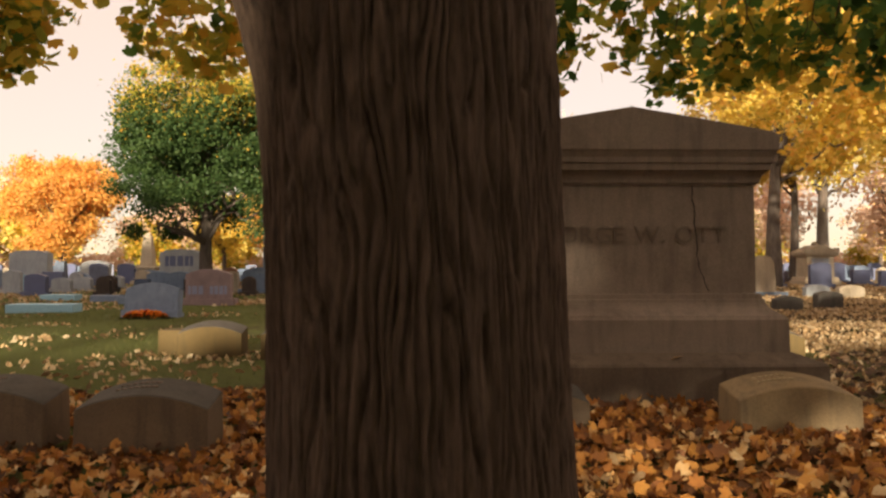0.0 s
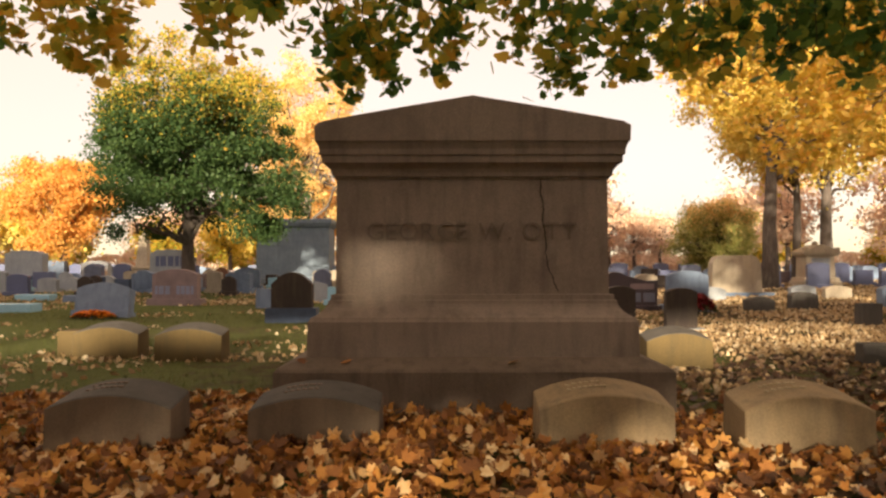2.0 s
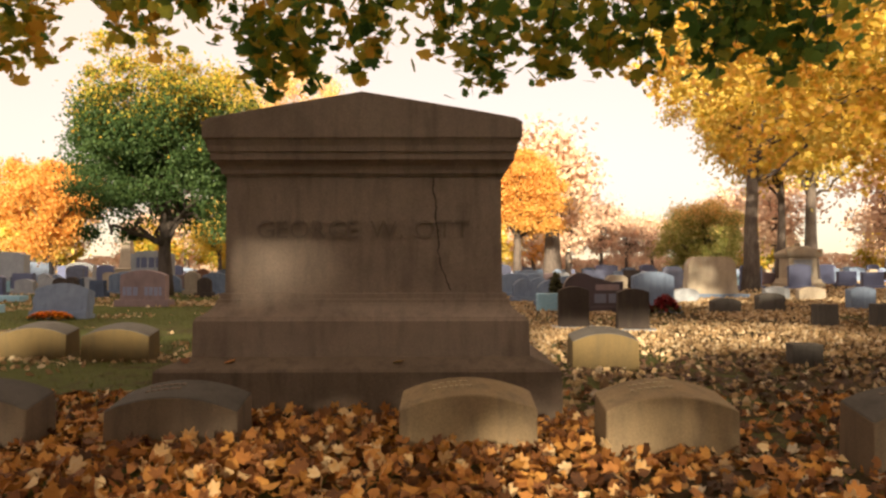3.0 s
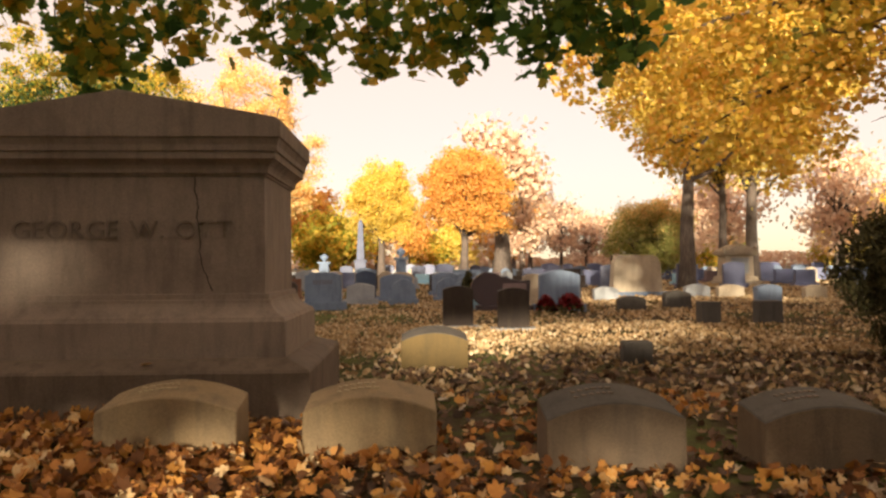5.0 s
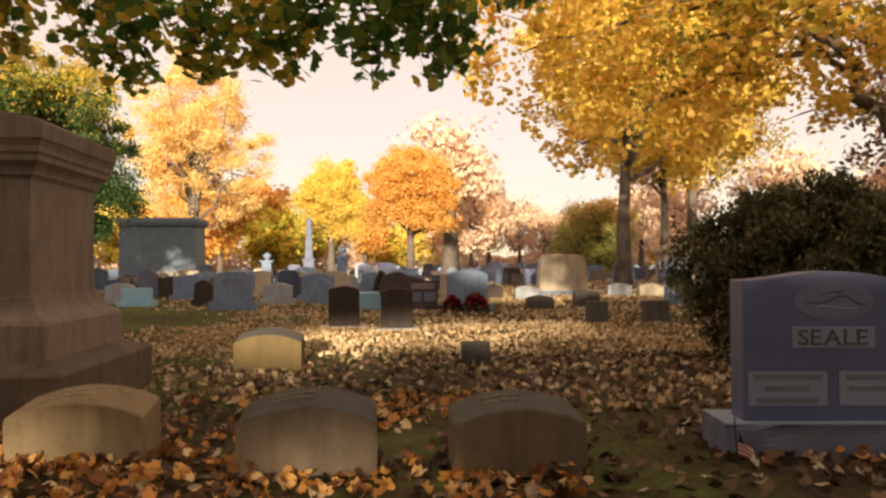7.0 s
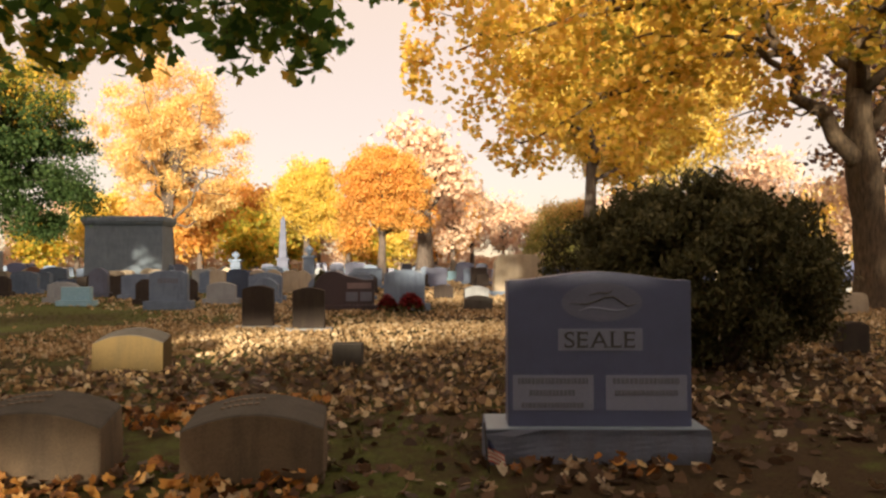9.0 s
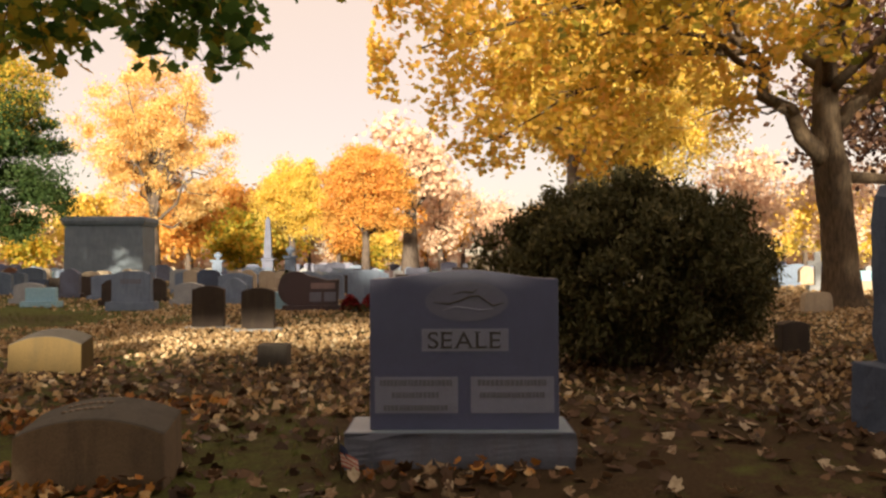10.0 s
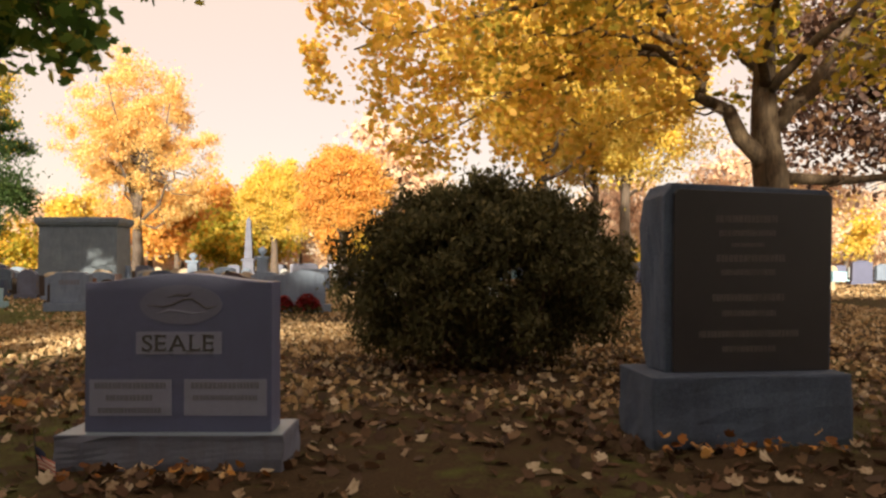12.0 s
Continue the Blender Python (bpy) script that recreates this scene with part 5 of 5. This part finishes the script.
# ---- unseen hedge and trees added behind the path to cast the shade ----
def shade_row():
    """Added unseen tall hedge and low-crowned trees over it: evening sun comes between them."""
    rng = np.random.default_rng(61)
    rnd = random.Random(61)
    D = -20.0

    def waves(v, k):
        return 0.16 * noise.noise(Vector((v * 0.45, k, 0))) + 0.10 * noise.noise(Vector((v * 1.5, k + 5, 0)))

    ob = thing("tall_hedge", pose(0, D, 0), "unseen tall loose hedge added to cast shade", "hedge")
    def crest(v):
        """Height of the added hedge's top, stepped to steer the sun."""
        for end, h in ((-6.7, 4.72), (-3.4, 4.95), (-2.4, 4.8), (0.75, 5.12 + 0.045 * max(0.0, v + 1.5)), (2.5, 4.56), (4.6, 4.9), (6.0, 5.12)):
            if v < end:
                return h
        return 5.8

    def crown_foot(v):
        """Height at which the added tree crowns begin, leaving a sun gap."""
        for end, h in ((-2.4, 5.56), (0.75, max(5.12, 5.52 - 0.11 * (v + 1.85))), (2.5, 5.56), (6.0, 5.6)):
            if v < end:
                return h
        return 4.96

    n = 62000
    x = rng.uniform(-52, 30, n)
    top = np.array([crest(v) - 0.2 + 0.2 * waves(v, 0) for v in x])
    z = rng.uniform(0.01, 1, n) * top
    # leaves thinned out so that sun reaches the low front markers
    thin = (x > -3.5) & (x < 3.5) & (z > 3.4) & (z < np.where((x > -0.4) & (x < 1.85), 4.36, 4.24)) & (rng.uniform(0, 1, n) < 0.90)
    x, z = x[~thin], z[~thin]
    leaves("foliage", rng, np.stack([x, rng.normal(0, 0.35, len(x)), z], 1), 0.24, KITE, 0.9, GREEN_LEAF, ob)
    n = 90000
    x = rng.uniform(-5.5, 10.5, n)
    top = np.array([crest(v) for v in x]) - 0.08 + 0.05 * rng.normal(0, 1, n)
    z = 3.2 + (top - 3.2) * rng.uniform(0, 1, n)
    thin = (x > -3.5) & (x < 3.5) & (z > 3.4) & (z < np.where((x > -0.4) & (x < 1.85), 4.36, 4.24)) & (rng.uniform(0, 1, n) < 0.97)
    x, z = x[~thin], z[~thin]
    leaves("fine_foliage", rng, np.stack([x, rng.normal(0, 0.3, len(x)), z], 1), 0.10, KITE, 0.9, GREEN_LEAF, ob)
    bm = bmesh.new()
    for i in range(50):
        xx = -51 + 1.6 * i
        add_limb(bm, bowed(rnd, (xx, 0, -0.1), (xx + rnd.uniform(-0.4, 0.4), 0, 3.6), 4, 0.15), [0.05, 0.045, 0.04, 0.03, 0.01], 6)
    part("branchwork", bm, BARK_FAR, ob)
    for xx in range(-48, 31, 8):
        t = thing("shade_tree", pose(xx, D - 0.8, 0), "unseen leafy maple added behind the path for shade", "tree", "trees behind the path")
        bm = bmesh.new()
        add_limb(bm, bowed(rnd, (0, 0, -0.1), (0, 0, 8.0), 8, 0.1), [0.26, 0.22, 0.2, 0.19, 0.17, 0.15, 0.12, 0.08, 0.04], 10)
        part("trunk", bm, BARK_FAR, t, smooth=True)
        bm = bmesh.new()
        for _ in range(12):
            a = rnd.uniform(0, 6.28)
            add_limb(bm, bowed(rnd, (0, 0, rnd.uniform(4.8, 6.5)), (4 * math.cos(a), math.sin(a), rnd.uniform(5.8, 7.6)), 5, 0.2), [0.09, 0.075, 0.06, 0.05, 0.03, 0.01], 6)
        part("branchwork", bm, BARK_FAR, t, smooth=True)
        k = 8000
        x = rng.uniform(-4.3, 4.3, k)
        low = np.array([crown_foot(v + xx) + 0.15 * waves(v + xx, 9) for v in x])
        high = np.array([8.1 + 1.0 * noise.noise(Vector(((v + xx) * 0.25, 3, 0))) + min(4.2, max(0.0, (-6.5 - v - xx) * 0.35)) - (1.3 if v + xx > 3.5 else 0.0) for v in x])
        z = low + 0.2 + (high - low - 0.2) * rng.uniform(0, 1, k)
        leaves("crown", rng, np.stack([x, rng.normal(0, 0.5, k), z], 1), 0.24, KITE, 0.9, OLIVE_LEAF, t)
        edge = low + np.abs(rng.normal(0, 0.3, k)) + 0.06
        leaves("crown_edge", rng, np.stack([x, rng.normal(0, 0.3, k), edge], 1), 0.12, KITE, 0.9, OLIVE_LEAF, t)
    # unseen trees added to shade the great maple and the right side
    for x, y, lean, count in ((-1.24, -10.5, 0.1, 2000), (9.15, -5.6, 0.1, 1300), (16.1, -6.5, 0.1, 2600)):
        t = thing("old_tree", pose(x, y, 0), "unseen dark tree added behind the path for shade", "tree", "trees behind the path")
        bm = bmesh.new()
        add_limb(bm, bowed(rnd, (0, 0, -0.1), (lean, 0, 7.5), 8, 0.06), [0.55, 0.43, 0.40, 0.39, 0.38, 0.36, 0.34, 0.3, 0.25], 18)
        part("trunk", bm, BARK, t, smooth=True)
        bm = bmesh.new()
        for _ in range(9):
            a = rnd.uniform(0, 6.28)
            z = rnd.uniform(4.5, 6.5)
            add_limb(bm, bowed(rnd, (lean * z / 7.5, 0, z), (lean + 4 * math.cos(a), 4 * math.sin(a), rnd.uniform(6, 9)), 6, 0.3), [0.2, 0.16, 0.13, 0.1, 0.07, 0.04, 0.02], 7)
        part("branchwork", bm, BARK, t, smooth=True)
        q = rng.normal(0, 1, (count, 3))
        q /= np.linalg.norm(q, axis=1)[:, None]
        q *= rng.uniform(0.2, 1, count)[:, None] ** 0.4 * np.array([6.2, 5.0, 3.0])
        leaves("crown", rng, q + np.array([lean, 0, 7.4]), 0.24, KITE, 0.8, GREEN_LEAF, t)


shade_row()


# ---- fallen leaves and grass ----
def litter():
    rng = np.random.default_rng(91)

    def scatter(n, x0, x1, y0, y1, keep):
        x, y = rng.uniform(x0, x1, n), rng.uniform(y0, y1, n)
        k = np.array([keep(a, b) for a, b in zip(x, y)]) > rng.uniform(0, 1, n)
        x, y = x[k], y[k]
        return x, y, np.array([ground_height(a, b) for a, b in zip(x, y)])

    def heap(x, y):
        """Leaves lie deep round the monument and thin out along the walk."""
        d = max(0.0, 1 - abs(x - 1.4) / 3.1) * max(0.0, 1 - max(0.0, y - 5.2) / 1.2) * min(1.0, max(0.0, (y - 2.0) / 1.5))
        return d

    def near(x, y):
        base = 0.55 if x < 3 else 0.15
        return min(1.0, heap(x, y) + base + 0.5 * noise.noise(Vector((x * 0.8, y * 0.8, 0))))

    def rise(x, y, deep):
        return np.array([0.015 + deep * heap(a, b) for a, b in zip(x, y)])

    x, y, z = scatter(22000, -4.2, 6.2, 1.6, 6.5, near)
    z = z + rise(x, y, 0.11) * rng.uniform(0.15, 1.15, len(x)) + 0.012
    tagged(leaves("fallen_leaves", rng, np.stack([x, y, z], 1), 0.049, MAPLE, 0.75, LITTER, None, 1.1), "drift of orange and brown maple leaves", "fallen leaves", kind="stuff")
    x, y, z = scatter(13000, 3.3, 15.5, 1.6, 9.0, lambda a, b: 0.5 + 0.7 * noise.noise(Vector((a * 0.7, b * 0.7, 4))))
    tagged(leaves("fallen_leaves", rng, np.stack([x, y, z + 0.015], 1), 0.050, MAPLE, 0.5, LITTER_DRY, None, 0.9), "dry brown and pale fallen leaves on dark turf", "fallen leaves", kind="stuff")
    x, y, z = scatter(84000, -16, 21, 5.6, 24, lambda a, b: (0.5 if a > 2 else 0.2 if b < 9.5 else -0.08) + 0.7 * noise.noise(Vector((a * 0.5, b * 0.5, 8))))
    tagged(leaves("fallen_leaves", rng, np.stack([x, y, z + 0.015], 1), 0.047, KITE, 0.95, LITTER_SUNLIT, None, 0.5), "scattered orange leaves over the turf", "fallen leaves", kind="stuff")
    # band of extra pale leaves paints the sunlit strip across the lawn
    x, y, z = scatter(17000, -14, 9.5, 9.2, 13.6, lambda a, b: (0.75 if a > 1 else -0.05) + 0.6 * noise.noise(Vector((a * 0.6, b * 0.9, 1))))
    tagged(leaves("fallen_leaves", rng, np.stack([x, y, z + 0.02], 1), 0.042, KITE, 1.0, LITTER_SUNLIT, None, 0.5), "band of pale leaves painting the sunlit strip of lawn", "fallen leaves", kind="stuff")
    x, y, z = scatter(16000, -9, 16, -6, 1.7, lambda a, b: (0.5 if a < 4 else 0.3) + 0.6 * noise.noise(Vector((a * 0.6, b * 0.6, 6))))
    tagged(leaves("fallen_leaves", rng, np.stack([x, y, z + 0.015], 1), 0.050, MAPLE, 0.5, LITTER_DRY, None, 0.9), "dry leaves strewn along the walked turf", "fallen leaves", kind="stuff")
    spots = []
    for x0, x1, y0, n in ((-2.2, -1.4, 4.28, 70), (-1.05, -0.28, 4.5, 60), (0.18, 0.96, 4.48, 80), (1.9, 2.7, 4.44, 70), (3.08, 3.84, 4.38, 90), (4.4, 5.16, 4.06, 45), (5.55, 6.29, 4.02, 35), (7.3, 8.4, 4.13, 28), (10.6, 11.85, 4.34, 45)):
        for _ in range(n):
            near_by = abs(rng.normal(0, 0.07))
            spots.append((rng.uniform(x0, x1), y0 - 0.02 - near_by, 0.02 + max(0.0, 0.08 - near_by) * rng.uniform(0, 1)))
    tagged(leaves("fallen_leaves", rng, np.array(spots), 0.037, MAPLE, 0.6, LITTER, None, 0.5), "leaves blown against the feet of the stones", "fallen leaves", kind="stuff")
    on_ledge = np.array([(0.64, 5.43, 0.43), (1.85, 5.42, 0.43), (0.30, 5.45, 0.435)])
    tagged(leaves("fallen_leaves", rng, on_ledge, 0.055, MAPLE, 0.25, LITTER, None, 0.5), "orange leaves lying on the plinth", "fallen leaves", kind="stuff")
    x, y, z = scatter(60000, -26, 34, 20, 50, lambda a, b: (0.62 if a > 4 else 0.3) + 0.7 * noise.noise(Vector((a * 0.3, b * 0.3, 2))))
    tagged(leaves("fallen_leaves", rng, np.stack([x, y, z + 0.015], 1), 0.075, KITE, 0.95, LITTER_SUNLIT, None, 0.5), "distant scattered leaves over the turf", "fallen leaves", kind="stuff")
    x, y, z = scatter(130000, -16, 16, 1.8, 26, lambda a, b: (0.55 if a < 3 else 0.2) + 1.1 * noise.noise(Vector((a * 0.35, b * 0.35, 5))))
    g = turns(rng, len(x), 0.35)
    up = np.zeros((len(x), 3, 3))
    s = rng.uniform(0.03, 0.075, len(x))
    up[:, :, 0], up[:, :, 2] = BLADE[None, :, 0] * s[:, None], BLADE[None, :, 1] * s[:, None]
    out = np.einsum("nij,nkj->nki", g, up) + np.stack([x, y, z - 0.005], 1)[:, None, :]
    tagged(np_mesh("grass", out.reshape(-1, 3), 3, GRASS), "short thin autumn grass", "grass", kind="stuff")


litter()
